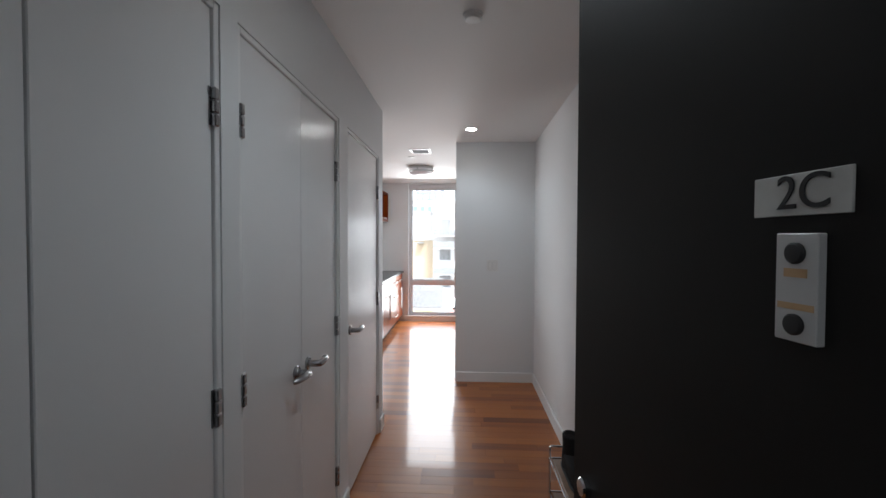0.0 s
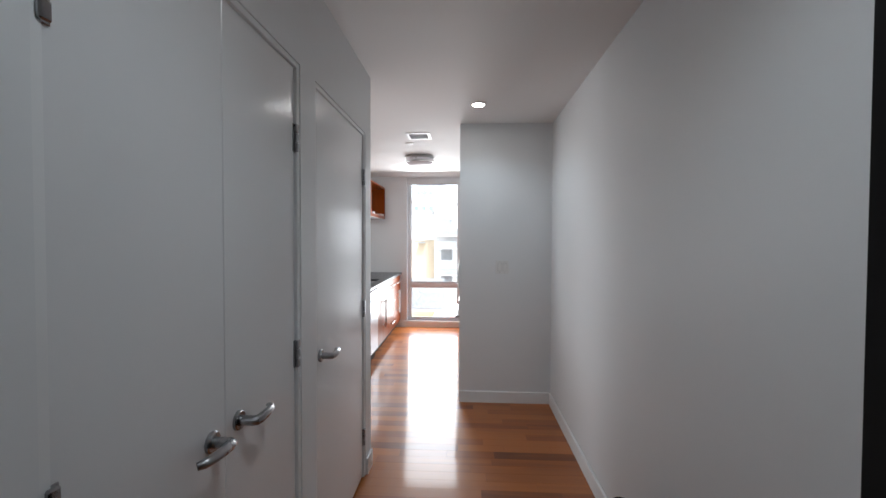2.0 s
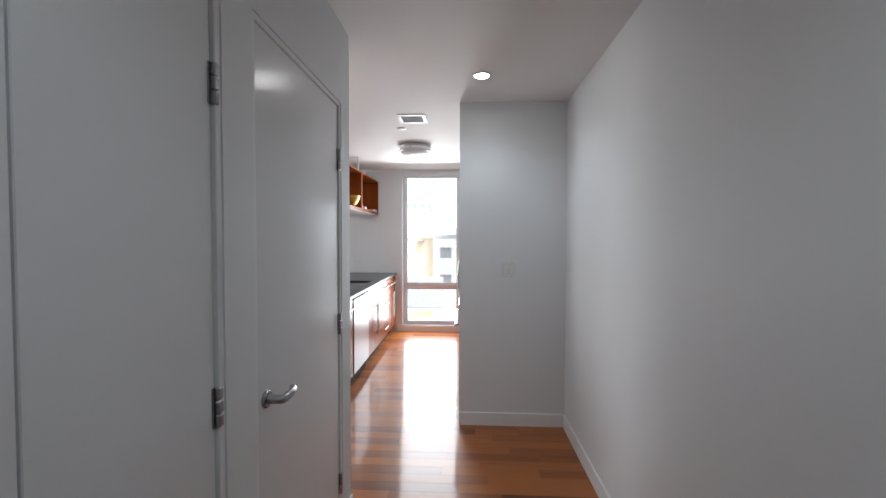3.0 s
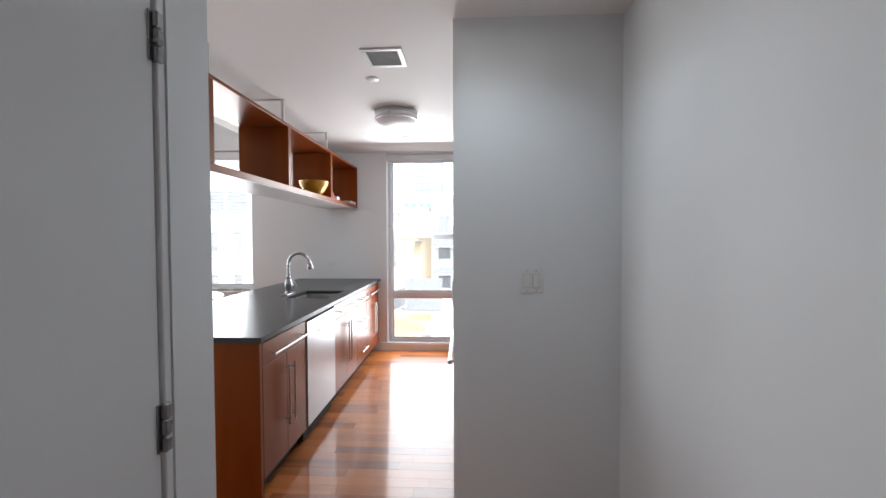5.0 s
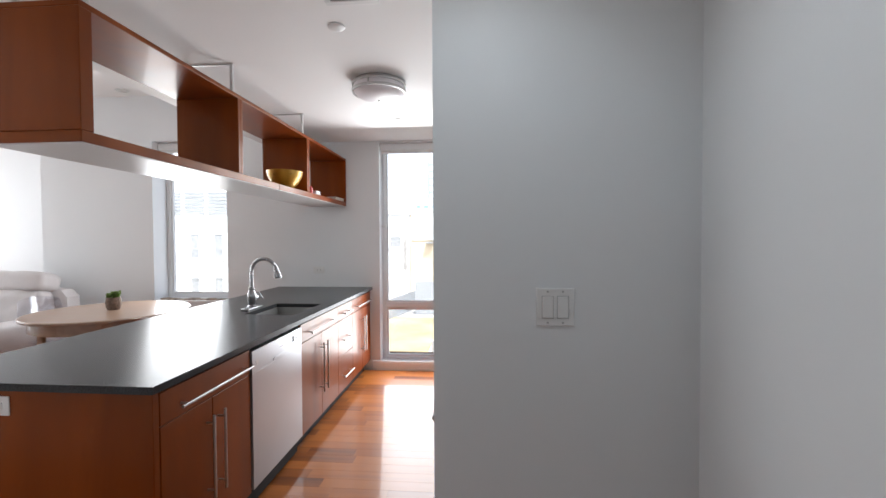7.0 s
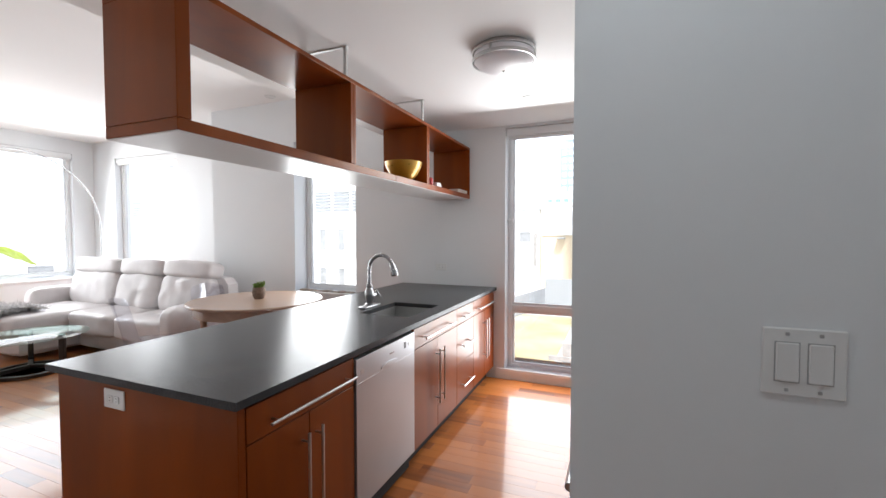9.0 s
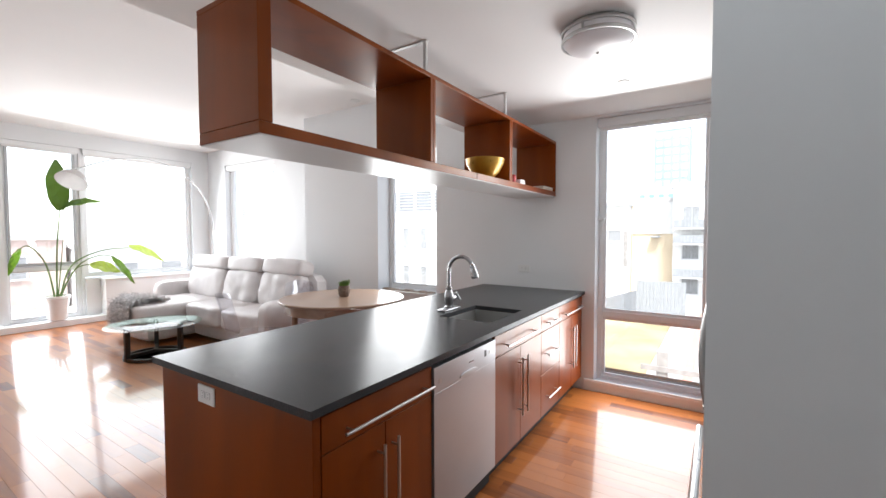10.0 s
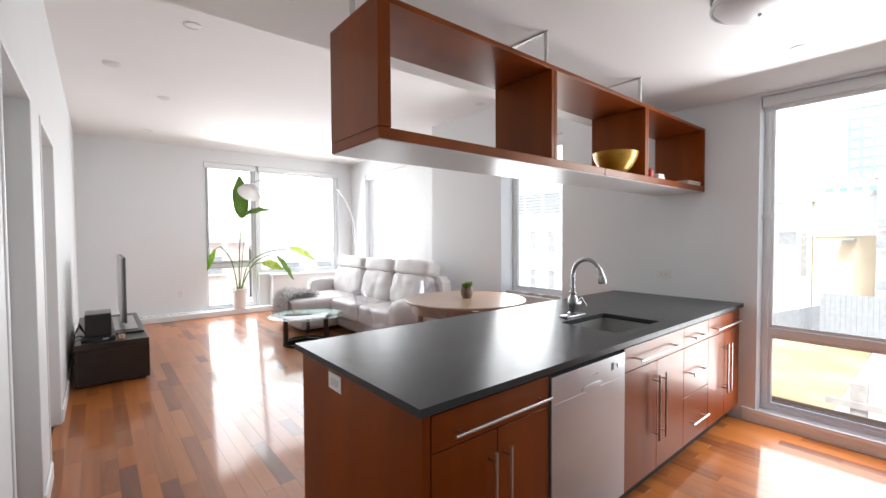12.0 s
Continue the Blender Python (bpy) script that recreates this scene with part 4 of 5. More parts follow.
def tv_corner():
    x0, x1, y0, y1 = -5.75, -3.95, 4.09, 4.66
    t = thing("tv_stand", (-4.85, 4.37, 0), "low black-brown television stand against the wall", "tv stand")
    part("carcass", merge(box(x0, x1, y0, y1, 0.345, 0.405, 0.003), box(x0, x1, y0, y0 + 0.02, 0.02, 0.344), box(x0, x0 + 0.04, y0 + 0.021, y1, 0.02, 0.344), box(x1 - 0.04, x1, y0 + 0.021, y1, 0.02, 0.344), box(x0 + 0.041, x1 - 0.041, y0 + 0.021, y1 - 0.02, 0.02, 0.05)), DARKWOOD, t)
    for k in range(3):
        a = x0 + 0.045 + k * (x1 - x0 - 0.09) / 3
        part("drawer_front", box(a + 0.002, a + (x1 - x0 - 0.09) / 3 - 0.002, y1 - 0.019, y1 - 0.001, 0.055, 0.34, 0.002), DARKWOOD, t)
    for x in (x0 + 0.06, x1 - 0.06):
        for y in (y0 + 0.06, y1 - 0.06):
            part("foot", box(x - 0.03, x + 0.03, y - 0.03, y + 0.03, 0, 0.02), DARKWOOD, t)
    s = thing("tv_platform", (-4.9, 4.5, 0.405), "thin black board on the television stand", "board")
    part("board", box(-5.6, -4.28, 4.36, 4.64, 0.405, 0.425, 0.003), DARKWOOD, s)
    tv = thing("television", (-4.95, 4.48, 0.425), "thin flat television on a steel foot, off", "television")
    part("screen_panel", box(-5.58, -4.36, 4.488, 4.505, 0.50, 1.19, 0.003), plain("grey_screen_edge", (0.16, 0.16, 0.16), 0.3, 0.3), tv, "dark glossy screen")
    part("back_cover", box(-5.57, -4.37, 4.465, 4.4875, 0.505, 1.185, 0.008), plain("grey_tv_back", (0.46, 0.45, 0.44), 0.35, 0.4), tv, "grey back cover")
    part("neck", box(-5.03, -4.87, 4.475, 4.495, 0.43, 0.52, 0.003), STEEL, tv)
    part("foot", box(-5.35, -4.40, 4.40, 4.60, 0.4255, 0.433, 0.003), STEEL, tv, "flat brushed steel foot")
    d = thing("media_box", (-4.15, 4.27, 0.405), "black loudspeaker box on the television stand", "speaker")
    part("body", box(-4.36, -4.08, 4.17, 4.37, 0.445, 0.66, 0.006), BLACK, d)
    part("top_panel", box(-4.36, -4.08, 4.17, 4.37, 0.661, 0.668, 0.002), plain("grey_top", (0.2, 0.2, 0.2), 0.4), d, "grey top panel")
    u = thing("set_top_box", (-4.2, 4.27, 0.405), "flat black set-top box under the speaker", "set-top box")
    part("body", box(-4.4, -4.05, 4.14, 4.40, 0.406, 0.444, 0.003), BLACK, u)
    part("display", box(-4.0495, -4.049, 4.30, 4.345, 0.417, 0.433), plain("pale_display", (0.4, 0.4, 0.42), 0.3), u, "small pale display")
    g = thing("tealight_glass", (-4.02, 4.44, 0.405), "small clear glass candle holder on the stand", "candle holder")
    part("glass", turned([(0.0, 0.0), (0.035, 0.0), (0.038, 0.075), (0.034, 0.075), (0.031, 0.008), (0, 0.008)], (-4.015, 4.44, 0.406), "z", 20), ACRYLIC, g, "", True)
    part("candle", turned([(0, 0.009), (0.027, 0.009), (0.027, 0.045), (0, 0.045)], (-4.015, 4.44, 0.406), "z", 16), plain("wax", (0.6, 0.4, 0.2), 0.6), g, "amber wax candle", True)
    rng = random.Random(5)
    for k in range(5):
        a = Vector((-4.3 + 0.06 * k, 4.17, 0.42 + 0.05 * rng.random()))
        pts = [a, a + Vector((0.03, -0.04, 0.12 * rng.random())), a + Vector((0.06 + 0.05 * rng.random(), -0.075, 0.02)), a + Vector((0.08, -0.09, -0.12)), a + Vector((0.03, -0.105, -0.2 - 0.1 * rng.random()))]
        fine = []
        for i in range(len(pts) - 1):
            for j in range(4):
                fine.append(pts[i].lerp(pts[i + 1], j / 4))
        solid("power_cable", tube(fine + [pts[-1]], 0.0045, 6), BLACK, "black cable hanging behind the television stand", "cable", "television cables", True)


place = LIVING @ Matrix.Translation((0.187, 0.03, 0))
tv_corner()

# low ledge along the far wall, and the heater casing under the wide window
place = HERE
ledge = box(XW, XW + 0.19, YL, 6.86, 0.0, 0.095, 0.006)
structure("sill_ledge", ledge, WHITE, "low white ledge along the far wall", "ledge")
rag = bmesh.new()
rng = random.Random(11)
for k in range(9):
    yy = 4.75 + k * 0.105
    merge(rag, cushion(XW + 0.002, XW + 0.10 + rng.random() * 0.05, yy, yy + 0.09 + 0.03 * rng.random(), 0.09, 0.112 + 0.012 * rng.random(), 4, 3, 0.01, k))
solid("draught_strip", rag, WHITE, "rumpled white draught strip lying on the ledge", "strip", smooth=True)
sill_rag = bmesh.new()
for k in range(7):
    xx = -2.08 + k * 0.11
    merge(sill_rag, cushion(xx, xx + 0.11 + 0.02 * rng.random(), YW - 0.004, YW + 0.05 + 0.03 * rng.random(), 0.739, 0.752 + 0.012 * rng.random(), 4, 3, 0.01, k + 20))
solid("folded_rag", sill_rag, plain("brown_rag", (0.30, 0.24, 0.19), 0.9, vary=0.4, scale=25), "rumpled brown rag along the window sill", "rag", smooth=True)
heater = thing("heater_casing", (XW + 0.1, 7.6, 0), "white heater casing under the wide window", "heater")
part("casing", box(XW + 0.002, XW + 0.20, 6.86, 8.55, 0.0, 0.66, 0.004), WHITE, heater)
part("top_board", box(XW - 0.06, XW + 0.22, 6.84, 8.55, 0.661, 0.70, 0.004), WHITE, heater)


def leaf_mesh(base, tip, width, droop, normal, n=9, curl=0.12):
    """A large leaf, folded along its midrib, from base to tip."""
    b = bmesh.new()
    base, tip, normal = Vector(base), Vector(tip), Vector(normal).normalized()
    d = tip - base
    side = d.cross(normal).normalized()
    rows = []
    for i in range(n):
        s = i / (n - 1)
        c = base + d * s + normal * droop * math.sin(math.pi * s)
        w = width * math.sin(math.pi * min(1, s * 0.93 + 0.05)) ** 0.75 * (1.05 - 0.35 * s)
        w *= 1 + 0.12 * noise.noise(Vector((i * 0.9, width * 30, 0)))
        rows.append([b.verts.new(c + side * w * k + normal * (curl * w * abs(k) + 0.01 * math.sin(i * 2.1 + k * 3))) for k in (-1, -0.5, 0, 0.5, 1)])
    for p, q in zip(rows, rows[1:]):
        for k in range(4):
            b.faces.new((p[k], p[k + 1], q[k + 1], q[k]))
    bmesh.ops.recalc_face_normals(b, faces=b.faces)
    bmesh.ops.solidify(b, geom=b.faces[:], thickness=0.0015)
    return b


def leaf_material(name, colour, through):
    m, t, b = nodes(name)
    co = t.nodes.new("ShaderNodeTexCoord")
    w = add(t, "ShaderNodeTexNoise", Scale=14.0, Detail=4.0)
    t.links.new(co.outputs["Object"], w.inputs["Vector"])
    r = t.nodes.new("ShaderNodeValToRGB")
    r.color_ramp.elements[0].color, r.color_ramp.elements[1].color = (*[c * 0.75 for c in colour], 1), (*[c * 1.25 for c in colour], 1)
    t.links.new(w.outputs["Fac"], r.inputs["Fac"])
    t.links.new(r.outputs["Color"], b.inputs["Base Color"])
    b.inputs["Roughness"].default_value = 0.35
    tl, mx = t.nodes.new("ShaderNodeBsdfTranslucent"), t.nodes.new("ShaderNodeMixShader")
    tl.inputs[0].default_value = (*through, 1)
    mx.inputs[0].default_value = 0.55
    t.links.new(b.outputs[0], mx.inputs[1])
    t.links.new(tl.outputs[0], mx.inputs[2])
    t.links.new(mx.outputs[0], t.nodes["Material Output"].inputs["Surface"])
    return m


LEAF = leaf_material("green_leaf", (0.12, 0.19, 0.05), (0.33, 0.46, 0.13))
PALELEAF = leaf_material("yellow_green_leaf", (0.28, 0.32, 0.08), (0.52, 0.60, 0.17))
STEM = plain("plant_stem", (0.12, 0.19, 0.06), 0.5, vary=0.2)


def big_plant():
    px, py, z = -6.985, 6.30, 0.11
    pot = thing("flower_pot", (px, py, z), "tapered white ceramic flower pot on the ledge", "flower pot")
    part("pot", turned([(0, 0), (0.11, 0), (0.142, 0.31), (0.158, 0.32), (0.158, 0.36), (0.142, 0.36), (0.137, 0.31), (0, 0.30)], (px, py, z - 0.001), "z", 36), plain("glazed_white", (0.78, 0.77, 0.76), 0.25, vary=0.03), pot, "", True)
    part("soil", turned([(0, 0.31), (0.135, 0.31), (0.135, 0.315), (0, 0.325)], (px, py, z), "z", 24), plain("soil", (0.03, 0.02, 0.015), 0.95, bump=0.5), pot, "dark soil")
    t = thing("potted_plant", (px, py, z + 0.3), "tall big-leaved tropical plant with drooping leaves", "plant")
    top = z + 0.30

    def stem(pts, r0=0.014, r1=0.006):
        fine = []
        for i in range(len(pts) - 1):
            a, b_ = Vector(pts[i]), Vector(pts[i + 1])
            p0, p3 = Vector(pts[max(0, i - 1)]), Vector(pts[min(len(pts) - 1, i + 2)])
            for j in range(5):
                s = j / 5
                fine.append(0.5 * ((2 * a) + (b_ - p0) * s + (2 * p0 - 5 * a + 4 * b_ - p3) * s * s + (3 * a - p0 - 3 * b_ + p3) * s ** 3))
        fine.append(Vector(pts[-1]))
        part("stem", tube(fine, [r0 + (r1 - r0) * k / (len(fine) - 1) for k in range(len(fine))], 8), STEM, t, "", True)

    face = (0.82, -0.25, 0.1)
    stem([(px, py, top), (px + 0.01, py + 0.02, 1.2), (px + 0.02, py + 0.07, 1.8)])
    part("leaf", leaf_mesh((px + 0.02, py + 0.07, 1.75), (px + 0.05, py + 0.03, 2.50), 0.155, 0.05, face), LEAF, t, "large upright green leaf")
    part("leaf", leaf_mesh((px + 0.03, py + 0.08, 1.80), (px + 0.25, py + 0.50, 1.90), 0.10, 0.04, (0.5, -0.3, 0.8)), LEAF, t, "broad green leaf")
    stem([(px + 0.02, py + 0.03, top), (px + 0.05, py + 0.16, 0.9), (px + 0.1, py + 0.5, 1.12), (px + 0.15, py + 0.88, 1.17)])
    part("leaf", leaf_mesh((px + 0.15, py + 0.88, 1.20), (px + 0.2, py + 1.38, 0.92), 0.125, 0.03, (0.6, 0.2, 0.75)), PALELEAF, t, "pale green leaf")
    stem([(px + 0.03, py + 0.02, top), (px + 0.07, py + 0.2, 0.85), (px + 0.16, py + 0.42, 0.93)])
    part("leaf", leaf_mesh((px + 0.16, py + 0.36, 0.92), (px + 0.2, py + 0.74, 0.78), 0.12, 0.03, (0.75, 0.1, 0.65)), PALELEAF, t, "yellowing leaf")
    stem([(px + 0.03, py, top), (px + 0.12, py + 0.22, 0.9), (px + 0.2, py + 0.48, 1.06), (px + 0.25, py + 0.66, 1.02)])
    part("leaf", leaf_mesh((px + 0.24, py + 0.62, 1.04), (px + 0.28, py + 0.90, 0.58), 0.07, 0.02, (0.8, 0.3, 0.3)), LEAF, t, "hanging narrow leaf")
    stem([(px, py - 0.02, top), (px + 0.04, py - 0.12, 0.95), (px + 0.08, py - 0.3, 1.22), (px + 0.1, py - 0.42, 1.17)])
    part("leaf", leaf_mesh((px + 0.1, py - 0.40, 1.19), (px + 0.12, py - 0.53, 0.82), 0.055, 0.02, (0.85, -0.4, 0.2)), LEAF, t, "drooping narrow leaf")
    stem([(px + 0.01, py + 0.01, top), (px + 0.03, py + 0.05, 0.9), (px + 0.03, py + 0.09, 1.35)], 0.01, 0.004)


place = LIVING
big_plant()


def arc_lamp():
    base, shade = Vector((-5.86, 8.06, 0)), Vector((-5.32, 6.06, 2.04))
    t = thing("arc_floor_lamp", base, "arching floor lamp with white dome shade", "floor lamp")
    part("base", turned([(0, 0), (0.16, 0), (0.16, 0.03), (0.15, 0.04), (0, 0.04)], base, "z", 32), WHITE, t, "round weighted base", True)
    pts = [(0.0, 0.04), (0.0, 1.40), (0.02, 1.72), (0.09, 2.02), (0.22, 2.27), (0.38, 2.42), (0.54, 2.46), (0.72, 2.41), (0.88, 2.29), (0.985, 2.18)]
    flat = shade - base
    flat.z = 0
    fine = []
    for i in range(len(pts) - 1):
        g = [pts[max(0, i - 1)], pts[i], pts[i + 1], pts[min(len(pts) - 1, i + 2)]]
        for j in range(6):
            s = j / 6
            c = [0.5 * (2 * g[1][k] + (g[2][k] - g[0][k]) * s + (2 * g[0][k] - 5 * g[1][k] + 4 * g[2][k] - g[3][k]) * s * s + (3 * g[1][k] - g[0][k] - 3 * g[2][k] + g[3][k]) * s ** 3) for k in (0, 1)]
            fine.append(base + flat * c[0] + Vector((0, 0, c[1])))
    fine.append(base + flat * pts[-1][0] + Vector((0, 0, pts[-1][1])))
    part("pole", tube(fine, 0.009, 10), plain("steel_pole", (0.42, 0.42, 0.43), 0.3, 0.9), t, "thin pale arched pole", True)
    part("joint", tube([base + Vector((0, 0, 1.36)), base + Vector((0, 0, 1.46))], 0.014, 12), STEEL, t, "steel joint", True)
    dome = turned([(0.02, 0.16), (0.07, 0.14), (0.13, 0.08), (0.165, 0.0), (0.160, 0.0), (0.125, 0.075), (0.065, 0.133), (0.02, 0.15)], (0, 0, 0), "z", 32)
    dome.transform(Matrix.Translation(shade) @ Vector((-0.40, 0.45, 0.80)).to_track_quat("Z", "Y").to_matrix().to_4x4())
    part("shade", dome, leaf_material("white_translucent_shade", (0.75, 0.74, 0.73), (0.75, 0.74, 0.73)), t, "white dome shade", True)


arc_lamp()


# ---- dining corner ----
def dining_table():
    c = Vector((-1.89, 7.25, 0))
    t = thing("dining_table", c, "round walnut dining table with deep apron", "dining table")
    part("tabletop", turned([(0, 0.725), (0.615, 0.725), (0.62, 0.731), (0.62, 0.744), (0.612, 0.75), (0, 0.75)], c, "z", 64), TABLEWOOD, t)
    part("apron", turned([(0.54, 0.63), (0.56, 0.63), (0.56, 0.7245), (0.54, 0.7245), (0.54, 0.63)], c, "z", 64), TABLEWOOD, t)
    for a in (45, 135, 225, 315):
        x, y = c.x + 0.47 * math.cos(radians(a)), c.y + 0.47 * math.sin(radians(a))
        part("leg", tube([(x, y, 0.0), (x, y, 0.724)], [0.022, 0.032], 14), TABLEWOOD, t, "", True)


dining_table()


def acrylic_chair(x, y, turn):
    t = thing("dining_chair", (0, 0, 0), "clear acrylic dining chair at the round table", "chair", "chairs round the table")
    part("seat", cushion(-0.21, 0.21, -0.2, 0.21, 0.435, 0.46, 8, 5), ACRYLIC, t, "", True)
    b = bmesh.new()
    rows = []
    for i in range(7):
        s = i / 6
        w = 0.2 - 0.03 * s ** 2
        rows.append([b.verts.new((w * k, -0.2 - 0.09 * s - 0.05 * (1 - k * k) * (0.4 + s), 0.45 + 0.40 * s - (0.03 * k * k if i == 6 else 0))) for k in (-1, -0.6, -0.2, 0.2, 0.6, 1)])
    for p, q in zip(rows, rows[1:]):
        for k in range(5):
            b.faces.new((p[k], p[k + 1], q[k + 1], q[k]))
    bmesh.ops.recalc_face_normals(b, faces=b.faces)
    bmesh.ops.solidify(b, geom=b.faces[:], thickness=0.01)
    part("backrest", b, ACRYLIC, t, "", True)
    for sx, sy in ((-0.18, -0.18), (0.18, -0.18), (-0.18, 0.18), (0.18, 0.18)):
        part("leg", tube([(sx * 1.12, sy * 1.12, 0), (sx, sy, 0.44)], [0.011, 0.016], 10), ACRYLIC, t, "", True)
    t.matrix_basis = pose(x, y, 0, 0, 0, turn)
    return t


place = HERE
ch = acrylic_chair(-2.43, 6.59, -45)
copy_thing(ch, pose(-2.63, 7.41, 0, 0, 0, -105))
copy_thing(ch, pose(-1.22, 6.68, 0, 0, 0, 45))


place = LIVING


def small_plant():
    x, y, z = -1.90, 7.28, 0.75
    pot = thing("planter", (x, y, z), "small textured brown planter on the dining table", "planter")
    part("pot", turned([(0, 0), (0.045, 0), (0.058, 0.03), (0.062, 0.07), (0.054, 0.115), (0.048, 0.115), (0.05, 0.1), (0, 0.098)], (x, y, z), "z", 28), plain("rough_pot", (0.17, 0.12, 0.09), 0.8, vary=0.6, scale=90, bump=0.8, bump_scale=160), pot, "", True)
    t = thing("succulent", (x, y, z + 0.1), "small green leafy plant in a planter", "plant")
    rng = random.Random(2)
    for k in range(34):
        a, e = rng.uniform(0, 360), rng.uniform(15, 80)
        l = rng.uniform(0.05, 0.085)
        d = Vector((math.cos(radians(a)) * math.cos(radians(e)), math.sin(radians(a)) * math.cos(radians(e)), math.sin(radians(e)))) * l
        p = Vector((x + rng.uniform(-0.03, 0.03), y + rng.uniform(-0.03, 0.03), z + 0.098))
        part("leaf", leaf_mesh(p, p + d, 0.012, 0.008, Vector((0, 0, 1)) if e < 60 else Vector((1, 0, 0)), 4), LEAF, t)


small_plant()


# ---- things on the hanging shelf ----
place = SHELF
SZ = 1.8205
GOLD = plain("gold_lacquer", (0.52, 0.29, 0.03), 0.3, 0.35, vary=0.12, scale=20, coat=0.3)
bowl = thing("bowl", (0.0, 6.72, SZ), "gold lacquered bowl on the hanging shelf", "bowl")
part("bowl_body", turned([(0, 0), (0.055, 0), (0.058, 0.008), (0.098, 0.042), (0.128, 0.098), (0.136, 0.136), (0.132, 0.136), (0.123, 0.098), (0.093, 0.047), (0.045, 0.018), (0, 0.016)], (0.0, 6.72, SZ), "z", 48), GOLD, bowl, "", True)
rj = thing("red_jar", (0.06, 7.05, SZ), "small red and white jar on the shelf", "jar")
part("jar", turned([(0, 0), (0.022, 0), (0.024, 0.05), (0.014, 0.065), (0, 0.065)], (0.06, 7.05, SZ), "z", 20), plain("red_glaze", (0.45, 0.04, 0.04), 0.3), rj, "", True)
for k in range(2):
    solid("folded_cloth", cushion(0.0, 0.1, 7.10 + 0.005 * k, 7.20 - 0.01 * k, SZ + k * 0.017, SZ + 0.017 + k * 0.017, 8, 4, 0.002, k), WHITEPLASTIC, "folded white cloth on the hanging shelf", "cloth", "folded cloths", True)
for k, c in enumerate(((0.55, 0.45, 0.35), (0.68, 0.62, 0.55))):
    bk = thing("book", (0.0, 7.7, SZ + k * 0.014), "thin pale book lying flat on the shelf", "book", "books")
    part("pages", box(-0.04 + 0.01 * k, 0.10, 7.56 + 0.02 * k, 7.80, SZ + k * 0.0145 + 0.002, SZ + k * 0.0145 + 0.012), plain("paper_%d" % k, (0.7, 0.68, 0.62), 0.8), bk)
    part("cover", merge(box(-0.045 + 0.01 * k, 0.105, 7.555 + 0.02 * k, 7.805, SZ + k * 0.0145, SZ + k * 0.0145 + 0.0018), box(-0.045 + 0.01 * k, 0.105, 7.555 + 0.02 * k, 7.805, SZ + k * 0.0145 + 0.0122, SZ + k * 0.0145 + 0.014)), plain("book_cover_%d" % k, c, 0.5), bk)


# ---- kitchen appliances beside the window ----
place = APPLIANCES


def fridge():
    t = thing("refrigerator", (1.7, 5.6, 0), "stainless refrigerator with bowed door handles", "refrigerator")
    part("body", box(1.39, 2.07, 5.15, 6.02, 0.02, 1.76, 0.004), APPLIANCE, t)
    for y0, y1 in ((5.155, 5.583), (5.587, 6.015)):
        d = part("door", box(1.33, 1.388, y0, y1, 0.78, 1.755, 0.008), APPLIANCE, t)
        y = y1 - 0.04 if y0 < 5.3 else y0 + 0.04
        pts = [(1.33, y, 0.80)] + [(1.335 - 0.052 * math.sin(math.pi * k / 16), y, 0.80 + 0.56 * k / 16) for k in range(1, 16)] + [(1.33, y, 1.36)]
        part("handle", tube(pts, 0.011, 12), HANDLE, d, "bowed steel handle", True)
    d = part("freezer_drawer", box(1.33, 1.388, 5.155, 6.015, 0.06, 0.775, 0.008), APPLIANCE, t)
    part("handle", merge(tube([(1.27, 5.24, 0.70), (1.27, 5.93, 0.70)], 0.013, 12), tube([(1.33, 5.27, 0.70), (1.27, 5.27, 0.70)], 0.010, 8), tube([(1.33, 5.90, 0.70), (1.27, 5.90, 0.70)], 0.010, 8)), STEEL, d, "steel bar handle", True)
    part("grille", box(1.40, 1.42, 5.16, 6.01, 0.0, 0.02), BLACK, t)


fridge()


def stove():
    t = thing("stove", (1.7, 6.42, 0), "stainless gas stove with front knobs", "stove")
    y0, y1 = 6.04, 6.80
    part("body", box(1.36, 2.07, y0, y1, 0.03, 0.90, 0.004), APPLIANCE, t)
    part("cooktop", box(1.33, 2.07, y0, y1, 0.901, 0.92, 0.003), BLACK, t, "black glass cooktop")
    d = part("oven_door", box(1.325, 1.359, y0 + 0.005, y1 - 0.005, 0.22, 0.76, 0.005), APPLIANCE, t)
    part("window", box(1.322, 1.3248, y0 + 0.1, y1 - 0.1, 0.34, 0.62, 0.001), BLACK, d, "dark oven window")
    part("handle", merge(tube([(1.285, y0 + 0.06, 0.715), (1.285, y1 - 0.06, 0.715)], 0.011, 12), tube([(1.325, y0 + 0.1, 0.715), (1.285, y0 + 0.1, 0.715)], 0.008, 8), tube([(1.325, y1 - 0.1, 0.715), (1.285, y1 - 0.1, 0.715)], 0.008, 8)), STEEL, d, "steel oven handle", True)
    part("drawer", box(1.325, 1.359, y0 + 0.005, y1 - 0.005, 0.05, 0.21, 0.005), APPLIANCE, t)
    for k in range(5):
        y = y0 + 0.09 + k * 0.145
        part("knob", turned([(0, 0), (0.024, 0), (0.022, -0.05), (0.017, -0.07), (0, -0.07)], (1.358, y, 0.83), "x", 20), BLACK, t, "black control knob", True)


